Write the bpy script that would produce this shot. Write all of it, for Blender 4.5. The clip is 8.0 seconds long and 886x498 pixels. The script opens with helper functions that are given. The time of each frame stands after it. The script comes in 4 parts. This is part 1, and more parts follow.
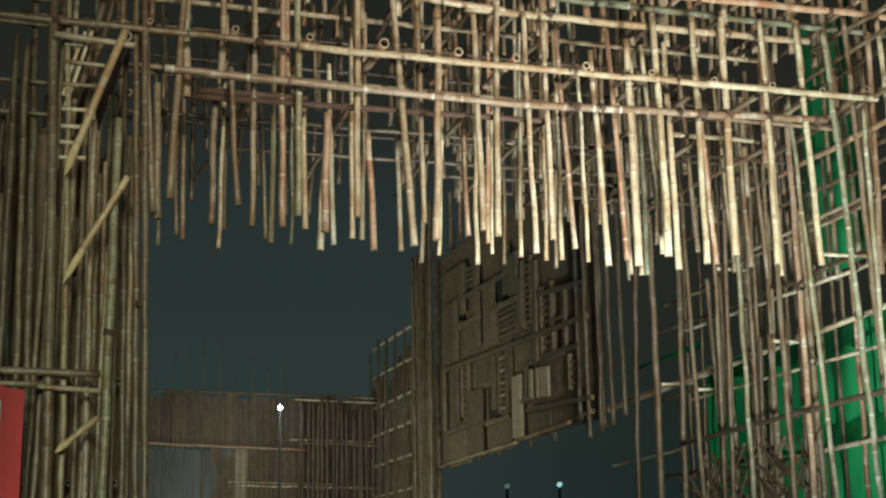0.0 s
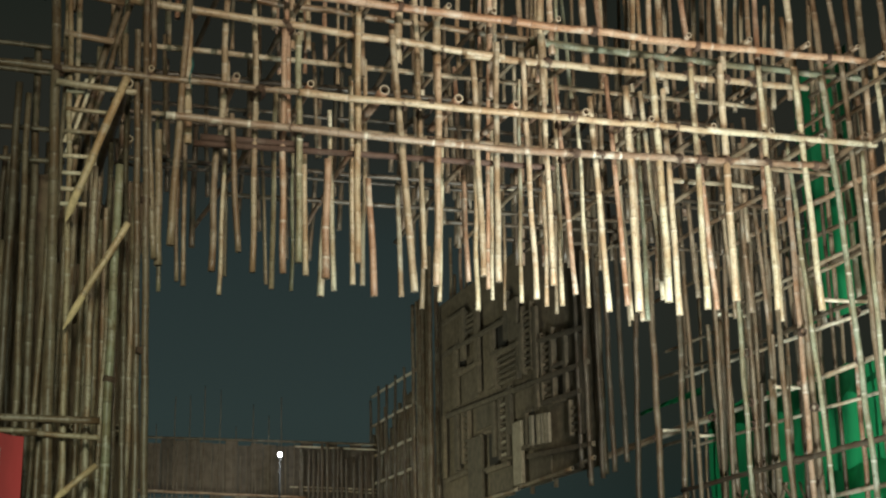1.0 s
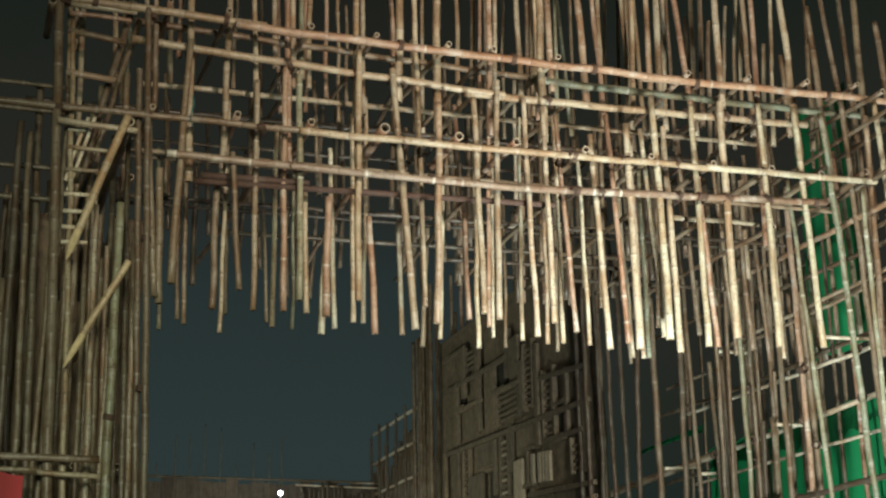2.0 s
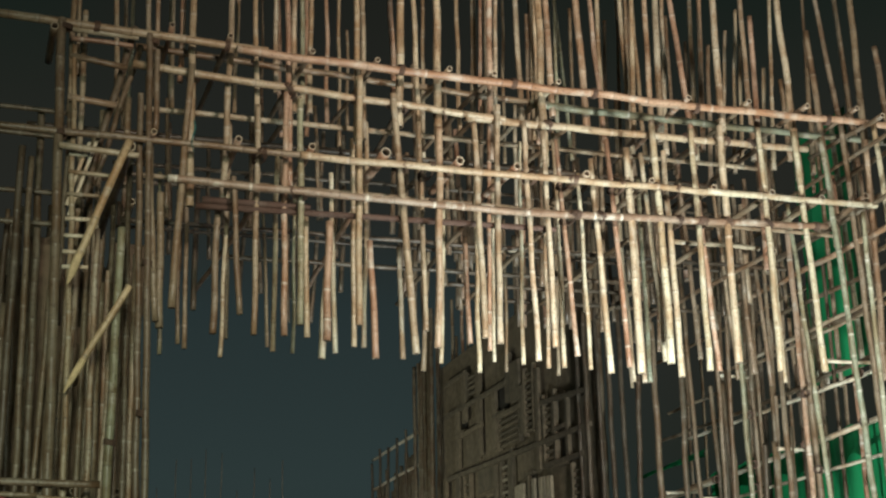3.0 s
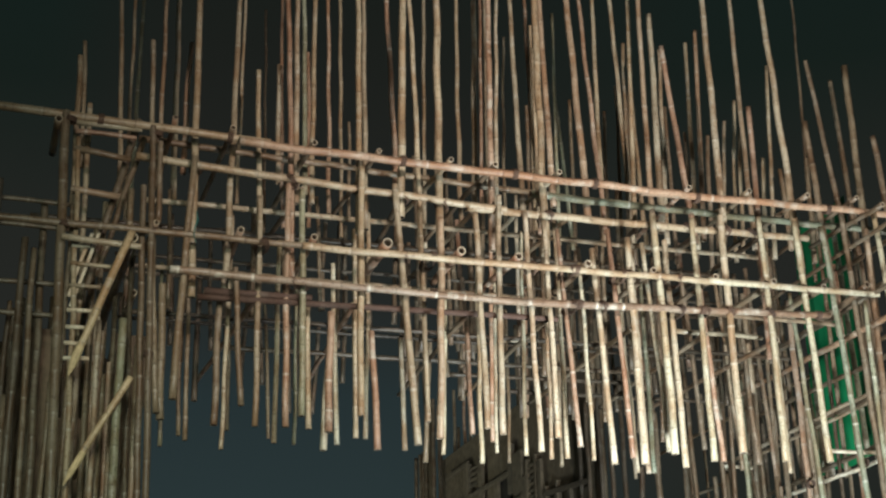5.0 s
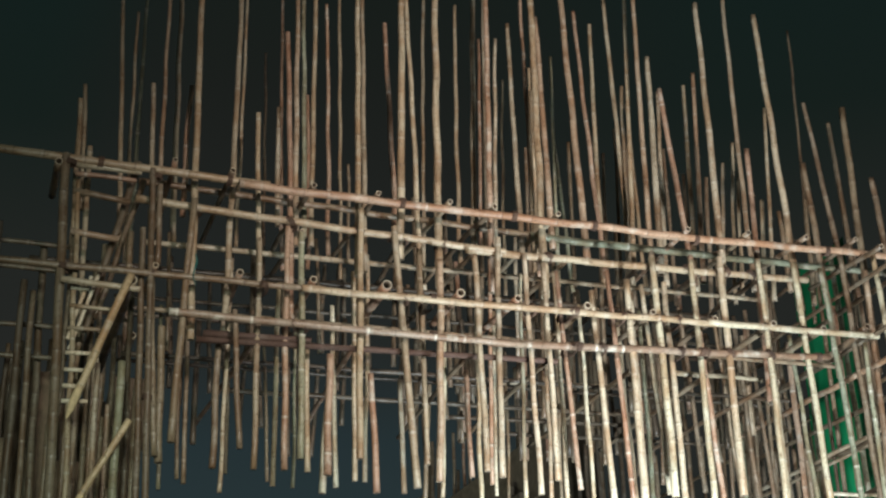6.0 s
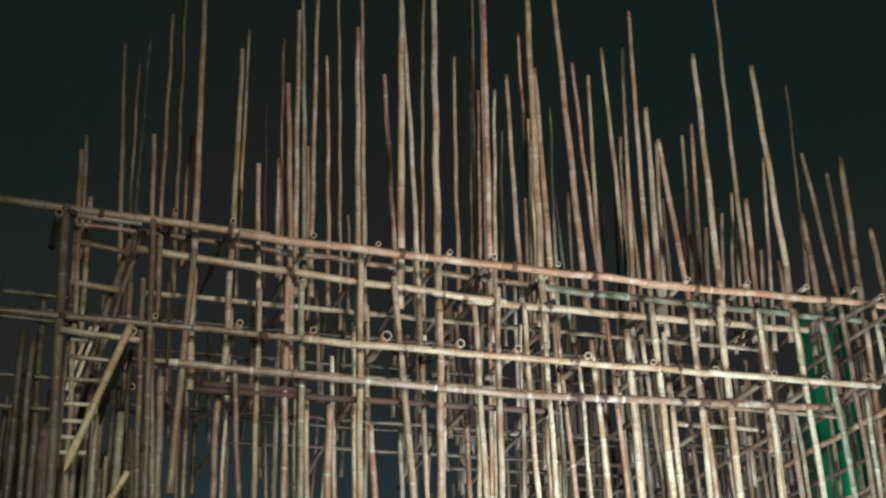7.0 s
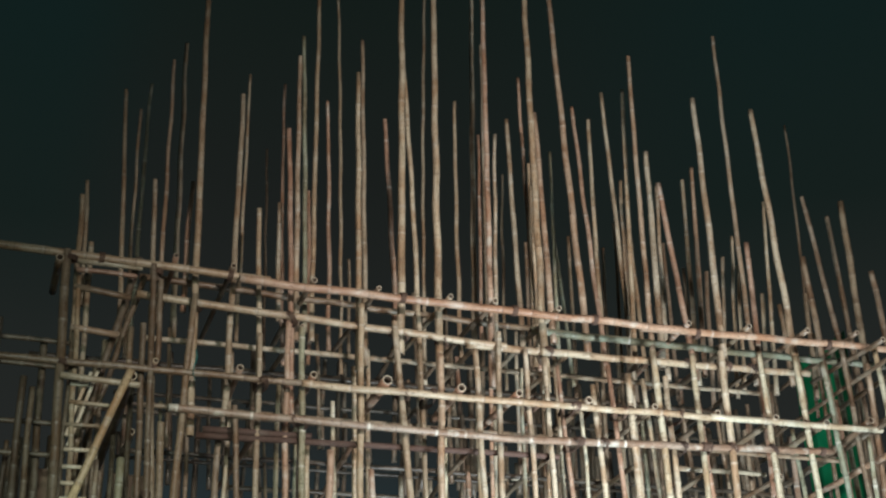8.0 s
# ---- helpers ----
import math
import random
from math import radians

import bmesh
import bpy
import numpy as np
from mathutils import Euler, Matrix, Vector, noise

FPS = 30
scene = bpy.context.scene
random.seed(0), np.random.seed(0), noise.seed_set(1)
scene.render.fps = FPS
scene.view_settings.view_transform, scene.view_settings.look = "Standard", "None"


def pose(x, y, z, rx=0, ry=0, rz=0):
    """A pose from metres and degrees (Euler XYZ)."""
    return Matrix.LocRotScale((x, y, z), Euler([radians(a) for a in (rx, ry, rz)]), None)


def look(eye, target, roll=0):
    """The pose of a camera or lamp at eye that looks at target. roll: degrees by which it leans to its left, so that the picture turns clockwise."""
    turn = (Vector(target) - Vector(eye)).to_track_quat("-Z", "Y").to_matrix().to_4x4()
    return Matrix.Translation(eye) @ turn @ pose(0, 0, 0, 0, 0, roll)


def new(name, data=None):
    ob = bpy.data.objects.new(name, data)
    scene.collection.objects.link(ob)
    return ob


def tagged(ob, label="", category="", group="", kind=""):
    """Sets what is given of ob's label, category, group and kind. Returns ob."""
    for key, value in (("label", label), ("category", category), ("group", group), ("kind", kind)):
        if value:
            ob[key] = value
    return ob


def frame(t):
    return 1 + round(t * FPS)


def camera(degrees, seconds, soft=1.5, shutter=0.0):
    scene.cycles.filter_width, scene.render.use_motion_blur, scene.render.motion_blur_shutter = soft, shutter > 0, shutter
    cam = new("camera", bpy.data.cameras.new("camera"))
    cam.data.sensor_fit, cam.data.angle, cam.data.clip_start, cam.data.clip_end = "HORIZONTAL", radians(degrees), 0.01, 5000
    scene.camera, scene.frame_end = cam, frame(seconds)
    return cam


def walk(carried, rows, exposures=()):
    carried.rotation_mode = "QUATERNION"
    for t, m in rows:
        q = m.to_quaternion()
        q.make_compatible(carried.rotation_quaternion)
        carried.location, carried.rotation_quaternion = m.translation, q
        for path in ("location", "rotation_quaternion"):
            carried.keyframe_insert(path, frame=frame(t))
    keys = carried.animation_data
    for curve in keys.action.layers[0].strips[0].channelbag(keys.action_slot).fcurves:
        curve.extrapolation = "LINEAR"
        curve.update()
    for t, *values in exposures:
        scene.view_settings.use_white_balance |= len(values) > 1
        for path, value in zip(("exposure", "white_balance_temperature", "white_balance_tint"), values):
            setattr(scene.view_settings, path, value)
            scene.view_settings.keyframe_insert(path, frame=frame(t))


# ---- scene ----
# ---- camera: a tilt upwards from one standing place ----
cam = camera(34.0, 8.0, soft=2.3)
EYE = (0.0, 0.0, 1.6)
ROWS = [
    (0.0, -18.000, 13.500, -0.850),
    (0.5, -18.024, 14.351, -0.880),
    (1.0, -18.015, 15.318, -0.915),
    (1.5, -18.019, 16.194, -0.975),
    (1.7, -18.018, 16.462, -0.988),
    (2.8, -18.001, 17.563, -1.046),
    (3.0, -17.998, 17.764, -1.056),
    (3.5, -17.990, 18.419, -1.090),
    (4.0, -17.994, 19.265, -1.128),
    (4.5, -17.984, 20.294, -1.180),
    (5.8, -18.060, 22.714, -1.300),
    (6.0, -18.071, 22.992, -1.318),
    (6.5, -18.086, 23.864, -1.385),
    (7.0, -18.128, 24.982, -1.418),
    (7.5, -18.134, 26.024, -1.497),
    (8.0, -18.152, 26.730, -1.537),
]
walk(cam, [(t, pose(*EYE, 90 + pitch, 0, yaw) @ pose(0, 0, 0, 0, 0, roll)) for t, yaw, pitch, roll in ROWS], exposures=((0, 0, 6350, 3), (3, 0, 6120, 7), (4.5, 0, 5920, 8), (8, 0, 5480, 9)))

# ---- night sky and floodlights ----
world = bpy.data.worlds.new("night")
scene.world = world
world.use_nodes = True
wn, wl = world.node_tree.nodes, world.node_tree.links
wn.clear()
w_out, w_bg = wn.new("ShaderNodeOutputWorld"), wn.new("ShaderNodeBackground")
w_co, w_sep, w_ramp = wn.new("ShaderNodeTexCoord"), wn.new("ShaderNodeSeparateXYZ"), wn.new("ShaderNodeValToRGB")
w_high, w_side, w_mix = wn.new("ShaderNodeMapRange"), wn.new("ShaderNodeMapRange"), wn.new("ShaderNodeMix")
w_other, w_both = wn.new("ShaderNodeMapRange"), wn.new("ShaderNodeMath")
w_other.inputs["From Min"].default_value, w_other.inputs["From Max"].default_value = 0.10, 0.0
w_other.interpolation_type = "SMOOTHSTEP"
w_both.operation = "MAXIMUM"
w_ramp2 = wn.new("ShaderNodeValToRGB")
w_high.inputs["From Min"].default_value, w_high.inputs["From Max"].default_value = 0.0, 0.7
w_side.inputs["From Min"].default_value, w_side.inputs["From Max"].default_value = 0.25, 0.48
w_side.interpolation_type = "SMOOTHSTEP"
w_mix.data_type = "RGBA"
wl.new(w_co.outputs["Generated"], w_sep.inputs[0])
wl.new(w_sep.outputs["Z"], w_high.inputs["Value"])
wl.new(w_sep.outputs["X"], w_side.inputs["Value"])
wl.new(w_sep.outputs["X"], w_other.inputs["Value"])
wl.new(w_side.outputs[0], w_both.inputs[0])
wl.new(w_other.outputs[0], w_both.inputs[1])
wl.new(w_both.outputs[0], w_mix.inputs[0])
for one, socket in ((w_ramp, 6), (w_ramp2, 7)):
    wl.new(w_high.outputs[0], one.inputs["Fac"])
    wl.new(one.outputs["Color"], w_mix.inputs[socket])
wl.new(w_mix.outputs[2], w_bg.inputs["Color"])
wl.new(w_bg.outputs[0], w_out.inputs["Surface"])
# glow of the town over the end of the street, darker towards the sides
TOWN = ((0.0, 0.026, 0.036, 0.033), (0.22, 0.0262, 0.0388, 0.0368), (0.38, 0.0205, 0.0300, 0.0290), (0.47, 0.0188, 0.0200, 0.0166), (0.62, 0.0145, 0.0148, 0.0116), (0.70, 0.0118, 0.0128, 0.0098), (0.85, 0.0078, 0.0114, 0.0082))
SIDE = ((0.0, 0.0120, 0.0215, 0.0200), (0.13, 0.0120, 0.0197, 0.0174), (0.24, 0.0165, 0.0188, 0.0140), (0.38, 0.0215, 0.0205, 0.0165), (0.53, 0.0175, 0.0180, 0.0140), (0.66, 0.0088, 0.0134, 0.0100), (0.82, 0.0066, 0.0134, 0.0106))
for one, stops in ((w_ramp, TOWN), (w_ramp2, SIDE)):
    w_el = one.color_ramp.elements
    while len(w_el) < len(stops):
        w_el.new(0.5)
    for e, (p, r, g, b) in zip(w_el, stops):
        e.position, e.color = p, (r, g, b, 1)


def flood(name, eye, target, watts, colour, degrees, blend=0.6, size=0.12):
    lamp = bpy.data.lights.new(name, "SPOT")
    lamp.energy, lamp.color, lamp.spot_size, lamp.spot_blend, lamp.shadow_soft_size = watts, colour, radians(degrees), blend, size
    new(name, lamp).matrix_world = look(eye, target)


# work lamps on the street round the gate, none of them in view, and fills
flood("gate_floodlight", (5.2, 8.4, 1.1), (6.5, 12.0, 5.2), 3700, (0.935, 0.975, 0.905), 84, 1.0, 0.42)
flood("roadside_floodlight", (3.1, -3.0, 6.2), (5.4, 13.0, 7.2), 8500, (1.0, 0.832, 0.66), 43, 1.0, 0.5)
# two added fills, for the tower and for the facade and far fence
flood("tower_fill_light", (-1.0, -4.5, 3.6), (0.6, 13.0, 2.1), 5900, (0.91, 0.95, 0.70), 44, 1.0, 1.0)
flood("corridor_fill_light", (2.2, 21.5, 1.5), (7.4, 27.4, 5.0), 900, (0.94, 0.96, 0.75), 125, 0.9, 1.0)
flood("lamp_behind_cloth", (14.0, 12.6, 1.6), (9.6, 14.6, 2.8), 1250, (1.0, 0.97, 0.85), 110, 0.8, 0.3)
far_bulb = bpy.data.lights.new("far_bulb_light", "POINT")
far_bulb.energy, far_bulb.color, far_bulb.shadow_soft_size = 16, (0.95, 0.97, 1.0), 0.06
new("far_bulb_light", far_bulb).location = (5.95, 29.0, 5.45)


# ---- materials ----
def material(name):
    m = bpy.data.materials.new(name)
    m.use_nodes = True
    return m, m.node_tree.nodes, m.node_tree.links, m.node_tree.nodes["Principled BSDF"]


def ramp(nodes, stops):
    r = nodes.new("ShaderNodeValToRGB")
    el = r.color_ramp.elements
    while len(el) < len(stops):
        el.new(0.5)
    for e, (p, c) in zip(el, stops):
        e.position, e.color = p, (*c, 1)
    return r


def mix(nodes, links, kind, fac, a, b):
    n = nodes.new("ShaderNodeMix")
    n.data_type, n.blend_type = "RGBA", kind
    for socket, value in ((n.inputs[0], fac), (n.inputs[6], a), (n.inputs[7], b)):
        if isinstance(value, bpy.types.NodeSocket):
            links.new(value, socket)
        else:
            socket.default_value = value if isinstance(value, float) else (*value, 1)
    return n.outputs[2]


def noise_tex(nodes, links, vector, scale, detail=3.0, rough=0.55):
    n = nodes.new("ShaderNodeTexNoise")
    n.inputs["Scale"].default_value, n.inputs["Detail"].default_value, n.inputs["Roughness"].default_value = scale, detail, rough
    links.new(vector, n.inputs["Vector"])
    return n.outputs["Fac"]


def own_coords(nodes, links, stretch=(1, 1, 1)):
    """Object coordinates, shifted from piece to piece."""
    co, info, mp, add = (nodes.new("ShaderNode" + k) for k in ("TexCoord", "ObjectInfo", "Mapping", "VectorMath"))
    mp.inputs["Scale"].default_value = stretch
    sc = nodes.new("ShaderNodeVectorMath")
    sc.operation = "SCALE"
    sc.inputs[0].default_value = (37, 61, 83)
    links.new(info.outputs["Random"], sc.inputs["Scale"])
    links.new(co.outputs["Object"], mp.inputs["Vector"])
    links.new(mp.outputs[0], add.inputs[0])
    links.new(sc.outputs[0], add.inputs[1])
    return add.outputs[0], info.outputs["Random"]


def bamboo(name, tones, knots=1.0):
    m, n, l, b = material(name)
    along, rnd = own_coords(n, l, (1, 1, 0.12))
    even, _ = own_coords(n, l)
    tone = ramp(n, [(i / (len(tones) - 1), c) for i, c in enumerate(tones)])
    l.new(rnd, tone.inputs["Fac"])
    streak = ramp(n, [(0.3, (0.72, 0.68, 0.62)), (0.5, (1, 1, 1)), (0.75, (1.14, 1.1, 1.04))])
    l.new(noise_tex(n, l, along, 46.0), streak.inputs["Fac"])
    c = mix(n, l, "MULTIPLY", 1.0, tone.outputs[0], streak.outputs[0])
    # weathered grey and rusty patches of a hand's length
    patch = ramp(n, [(0.42, (0, 0, 0)), (0.62, (1, 1, 1))])
    l.new(noise_tex(n, l, even, 3.1, 4.0), patch.inputs["Fac"])
    c = mix(n, l, "MIX", patch.outputs[0], c, mix(n, l, "MULTIPLY", 1.0, c, (0.72, 0.58, 0.48)))
    pale = ramp(n, [(0.56, (0, 0, 0)), (0.7, (0.55 * knots, 0.55 * knots, 0.55 * knots))])
    l.new(noise_tex(n, l, even, 5.3, 5.0), pale.inputs["Fac"])
    c = mix(n, l, "MIX", pale.outputs[0], c, (0.55, 0.53, 0.45))
    specks = ramp(n, [(0.56, (0, 0, 0)), (0.68, (0.8, 0.8, 0.8))])
    l.new(noise_tex(n, l, even, 38.0, 3.0), specks.inputs["Fac"])
    c = mix(n, l, "MIX", specks.outputs[0], c, mix(n, l, "MULTIPLY", 1.0, c, (0.42, 0.36, 0.30)))
    at = n.new("ShaderNodeAttribute")
    at.attribute_name = "ring"
    sep = n.new("ShaderNodeSeparateColor")
    l.new(at.outputs["Color"], sep.inputs[0])
    weak = n.new("ShaderNodeMath")
    weak.operation = "MULTIPLY"
    weak.inputs[1].default_value = knots
    l.new(sep.outputs[0], weak.inputs[0])
    c = mix(n, l, "MIX", weak.outputs[0], c, (0.62, 0.59, 0.50))
    c = mix(n, l, "MIX", sep.outputs[1], c, (0.07, 0.05, 0.035))
    l.new(c, b.inputs["Base Color"])
    b.inputs["Roughness"].default_value = 0.42
    bump = n.new("ShaderNodeBump")
    bump.inputs["Strength"].default_value, bump.inputs["Distance"].default_value = 0.35, 0.004
    l.new(noise_tex(n, l, along, 70.0), bump.inputs["Height"])
    l.new(bump.outputs[0], b.inputs["Normal"])
    return m


def cloth(name, colour, fold=0.5, rough=0.85, dark=0.5, thin=0.0):
    m, n, l, b = material(name)
    v, _ = own_coords(n, l, (1, 1, 0.25))
    t = ramp(n, [(0.36, tuple(dark * k for k in colour)), (0.53, colour), (0.68, tuple(min(1, 1.35 * k) for k in colour))])
    l.new(noise_tex(n, l, v, 1.7, 5.0), t.inputs["Fac"])
    l.new(t.outputs[0], b.inputs["Base Color"])
    b.inputs["Roughness"].default_value = rough
    bump = n.new("ShaderNodeBump")
    bump.inputs["Strength"].default_value, bump.inputs["Distance"].default_value = fold, 0.03
    l.new(noise_tex(n, l, v, 9.0), bump.inputs["Height"])
    l.new(bump.outputs[0], b.inputs["Normal"])
    if thin:  # light from behind comes through the weave
        see, both = n.new("ShaderNodeBsdfTranslucent"), n.new("ShaderNodeMixShader")
        l.new(t.outputs[0], see.inputs["Color"])
        both.inputs[0].default_value = thin
        l.new(b.outputs[0], both.inputs[1])
        l.new(see.outputs[0], both.inputs[2])
        l.new(both.outputs[0], n["Material Output"].inputs["Surface"])
    return m


def plain(name, colour, rough=0.7, scale=14.0, low=0.6):
    m, n, l, b = material(name)
    v, rnd = own_coords(n, l)
    t = ramp(n, [(0.3, tuple(low * k for k in colour)), (0.7, colour)])
    l.new(noise_tex(n, l, v, scale, 6.0), t.inputs["Fac"])
    tone = ramp(n, [(0, (0.7, 0.7, 0.7)), (1, (1.15, 1.1, 1.05))])
    l.new(rnd, tone.inputs["Fac"])
    l.new(mix(n, l, "MULTIPLY", 1.0, t.outputs[0], tone.outputs[0]), b.inputs["Base Color"])
    b.inputs["Roughness"].default_value = rough
    bump = n.new("ShaderNodeBump")
    bump.inputs["Strength"].default_value, bump.inputs["Distance"].default_value = 0.4, 0.006
    l.new(noise_tex(n, l, v, scale * 3), bump.inputs["Height"])
    l.new(bump.outputs[0], b.inputs["Normal"])
    return m


def glowing(name, colour, strength):
    m, n, l, b = material(name)
    b.inputs["Emission Color"].default_value = (*colour, 1)
    b.inputs["Emission Strength"].default_value = strength
    return m


TAN = bamboo("dry_bamboo", ((0.37, 0.295, 0.195), (0.44, 0.365, 0.255), (0.36, 0.315, 0.235), (0.47, 0.395, 0.275), (0.31, 0.255, 0.18), (0.41, 0.355, 0.265), (0.35, 0.25, 0.17)), 0.65)
RED = bamboo("reddish_bamboo", ((0.33, 0.215, 0.15), (0.40, 0.27, 0.19), (0.31, 0.205, 0.145), (0.42, 0.30, 0.215)))
GREEN = bamboo("greenish_bamboo", ((0.26, 0.26, 0.175), (0.30, 0.30, 0.21), (0.22, 0.245, 0.18)))
ROSY = bamboo("rosy_bamboo", ((0.40, 0.275, 0.19), (0.44, 0.31, 0.215)))
# darkest canes: the shade behind other poles is in this colour
DIM = bamboo("dark_shaded_bamboo", ((0.10, 0.082, 0.06), (0.125, 0.10, 0.072), (0.08, 0.066, 0.05)), 0.15)
# old canes, also given to poles that get little light
OLD = bamboo("old_shaded_bamboo", ((0.22, 0.175, 0.115), (0.26, 0.21, 0.145), (0.19, 0.145, 0.10), (0.24, 0.19, 0.135)), 0.4)
# half-dark copy of the canes, with weaker light put into the colour
SHADED = bamboo("half_shaded_bamboo", ((0.165, 0.132, 0.092), (0.195, 0.157, 0.108), (0.145, 0.116, 0.082)), 0.3)
# reddish poles under the low beam, with its shadow put into the colour
DIMRED = bamboo("shaded_red_bamboo", ((0.075, 0.045, 0.036), (0.09, 0.055, 0.042)), 0.15)
DIMRED.node_tree.nodes["Principled BSDF"].inputs["Roughness"].default_value = 0.85
PALEB = bamboo("pale_bamboo", ((0.46, 0.425, 0.315), (0.52, 0.485, 0.37), (0.43, 0.395, 0.275), (0.47, 0.40, 0.30)), 0.7)
# rails, stubs and rungs in lamplight: the brightness is in the colour
BRIGHT = bamboo("lit_rail_bamboo", ((0.74, 0.68, 0.54), (0.80, 0.74, 0.60)), 0.5)
# yellow brace canes, lightened in colour for the lamplight on them
YELLOW = bamboo("lit_yellow_bamboo", ((0.54, 0.42, 0.26), (0.58, 0.46, 0.29)), 0.5)
MOTTLED = bamboo("mottled_bamboo", ((0.27, 0.21, 0.16), (0.31, 0.245, 0.185)), 1.7)
TONES = (TAN, RED, GREEN, PALEB, OLD)
PITH = plain("dark_pith", (0.10, 0.07, 0.045), 0.9)
SAWN = plain("sawn_bamboo_end", (0.50, 0.43, 0.32), 0.75, 60.0, 0.7)
CORD = plain("dark_binding_cord", (0.12, 0.075, 0.052), 0.9)
SPLIT = plain("woven_split_bamboo", (0.21, 0.17, 0.115), 0.8, 9.0, 0.5)
PALE = plain("pale_split_bamboo", (0.44, 0.38, 0.28), 0.7, 11.0, 0.6)
FACED = plain("brown_facade_mat", (0.15, 0.12, 0.095), 0.85, 7.0, 0.5)
MATTING = plain("dull_brown_matting", (0.255, 0.187, 0.13), 0.9, 7.0, 0.6)
# near-black colour that stands for the shade inside the openings
HOLE = plain("painted_interior_shade", (0.05, 0.042, 0.033), 0.95)
# torn yellow wood, its lamplit glow put into a lighter colour
STUMP = plain("lit_splintered_bamboo", (0.88, 0.69, 0.40), 0.7, 20.0, 0.7)
NET = cloth("green_cloth", (0.022, 0.265, 0.098), 0.6, 0.85, 0.22, 0.5)
BANNER = cloth("red_cloth", (0.33, 0.030, 0.033), 0.3, 0.8, 0.7)
PATCH = plain("pale_print", (0.30, 0.38, 0.36), 0.7, 30.0, 0.85)
RIBBON = plain("teal_plastic", (0.03, 0.13, 0.12), 0.4, 20.0, 0.8)
TARP = cloth("grey_tarpaulin", (0.10, 0.125, 0.14), 0.4, 0.7)
ASPHALT = plain("asphalt", (0.055, 0.055, 0.055), 0.85, 30.0)
FARGLOW = glowing("far_lamp_glow", (0.45, 0.85, 0.9), 0.8)
DIMGLOW = glowing("dim_lamp_glow", (0.3, 0.5, 0.55), 0.25)
DARKSTEEL = plain("dark_steel", (0.05, 0.05, 0.05), 0.6, 20.0)


# ---- helpers for things ----
def thing(name, at, label, category, group=""):
    ob = new(name)
    ob.matrix_world = Matrix.Translation(at)
    return tagged(ob, label, category, group)


def hung_on(ob, parent, m):
    if parent is not None:
        ob.parent = parent
        up = parent
        world_of = Matrix.Identity(4)
        while up is not None:
            world_of = up.matrix_basis @ world_of
            up = up.parent
        ob.matrix_basis = world_of.inverted() @ m
    else:
        ob.matrix_basis = m
    return ob


def part(name, bm, mat, parent, label="", m=Matrix.Identity(4), smooth=False):
    me = bpy.data.meshes.new(name)
    bm.to_mesh(me)
    bm.free()
    for one in mat if isinstance(mat, (list, tuple)) else (mat,):
        me.materials.append(one)
    if smooth:
        me.shade_smooth()
    return hung_on(tagged(new(name, me), label), parent, m)


rng = random.Random(7)


def pole_mesh(length, r0, r1, bend, sides=10, node=0.27):
    """A bamboo cane along z: internodes, swollen knots with a pale ring, a slight bow, hollow sawn ends."""
    rows = []  # z, radius factor, pale, dark
    z = rng.uniform(0.06, node)
    rows.append((0.0, 1.0, 0.0, 0.0))
    while z < length - 0.05:
        gap = node * rng.uniform(0.75, 1.5)
        pale = rng.choice((0.0, 0.05, 0.12, 0.25, 0.5))
        rows += [(z - 0.028, 0.985, 0, 0), (z - 0.010, 1.0, pale, 0), (z - 0.002, 1.07, pale * 0.8, 0.0), (z + 0.006, 1.035, 0, rng.choice((0.1, 0.2, 0.5))), (z + 0.02, 0.975, 0, 0.0)]
        if gap > 0.12:
            rows.append((min(z + gap * 0.5, length - 0.01), 0.965, 0, 0))
        z += gap
    rows = sorted(r for r in rows if r[0] <= length - 0.004) + [(length, 1.0, 0.0, 0.0)]
    turn, wob = rng.uniform(0, 6.28), [rng.uniform(-1, 1) for _ in range(4)]
    verts, faces, mats, ring = [], [], [], []

    def centre(z):
        s = z / length
        off = bend * (4 * s * (1 - s)) + 0.18 * bend * wob[0] * math.sin(9 * s + wob[1]) + 0.004 * math.sin(z * 7.0 + 5 * wob[3])
        return off * math.cos(turn), off * math.sin(turn) + 0.004 * math.sin(z * 5.3 + 5 * wob[2])

    def loop(z, r, p, d):
        cx, cy = centre(z)
        for k in range(sides):
            a = 2 * math.pi * k / sides
            verts.append((cx + r * math.cos(a), cy + r * math.sin(a), z))
            ring.append((p, d, 0, 1))

    loop(min(0.14, length * 0.3), r0 * 0.70, 0, 0)
    loop(0.001, r0 * 0.74, 0, 0)
    for zz, k, p, d in rows:
        loop(zz, k * (r0 + (r1 - r0) * zz / length), p, d)
    loop(length - 0.001, r1 * 0.74, 0, 0)
    loop(length - min(0.14, length * 0.3), r1 * 0.70, 0, 0)
    n = len(verts) // sides
    for i in range(n - 1):
        for k in range(sides):
            j = (k + 1) % sides
            faces.append((i * sides + k, i * sides + j, (i + 1) * sides + j, (i + 1) * sides + k))
            mats.append(1 if i in (0, n - 2) else 2 if i in (1, n - 3) else 0)
    faces += [tuple(range(sides))[::1], tuple((n - 1) * sides + k for k in range(sides))[::-1]]
    mats += [1, 1]
    me = bpy.data.meshes.new("cane")
    me.from_pydata(verts, [], faces)
    me.polygons.foreach_set("material_index", mats)
    me.polygons.foreach_set("use_smooth", [len(f) == 4 for f in faces])
    col = me.color_attributes.new("ring", "FLOAT_COLOR", "POINT")
    col.data.foreach_set("color", [v for c in ring for v in c])
    me.update()
    return me


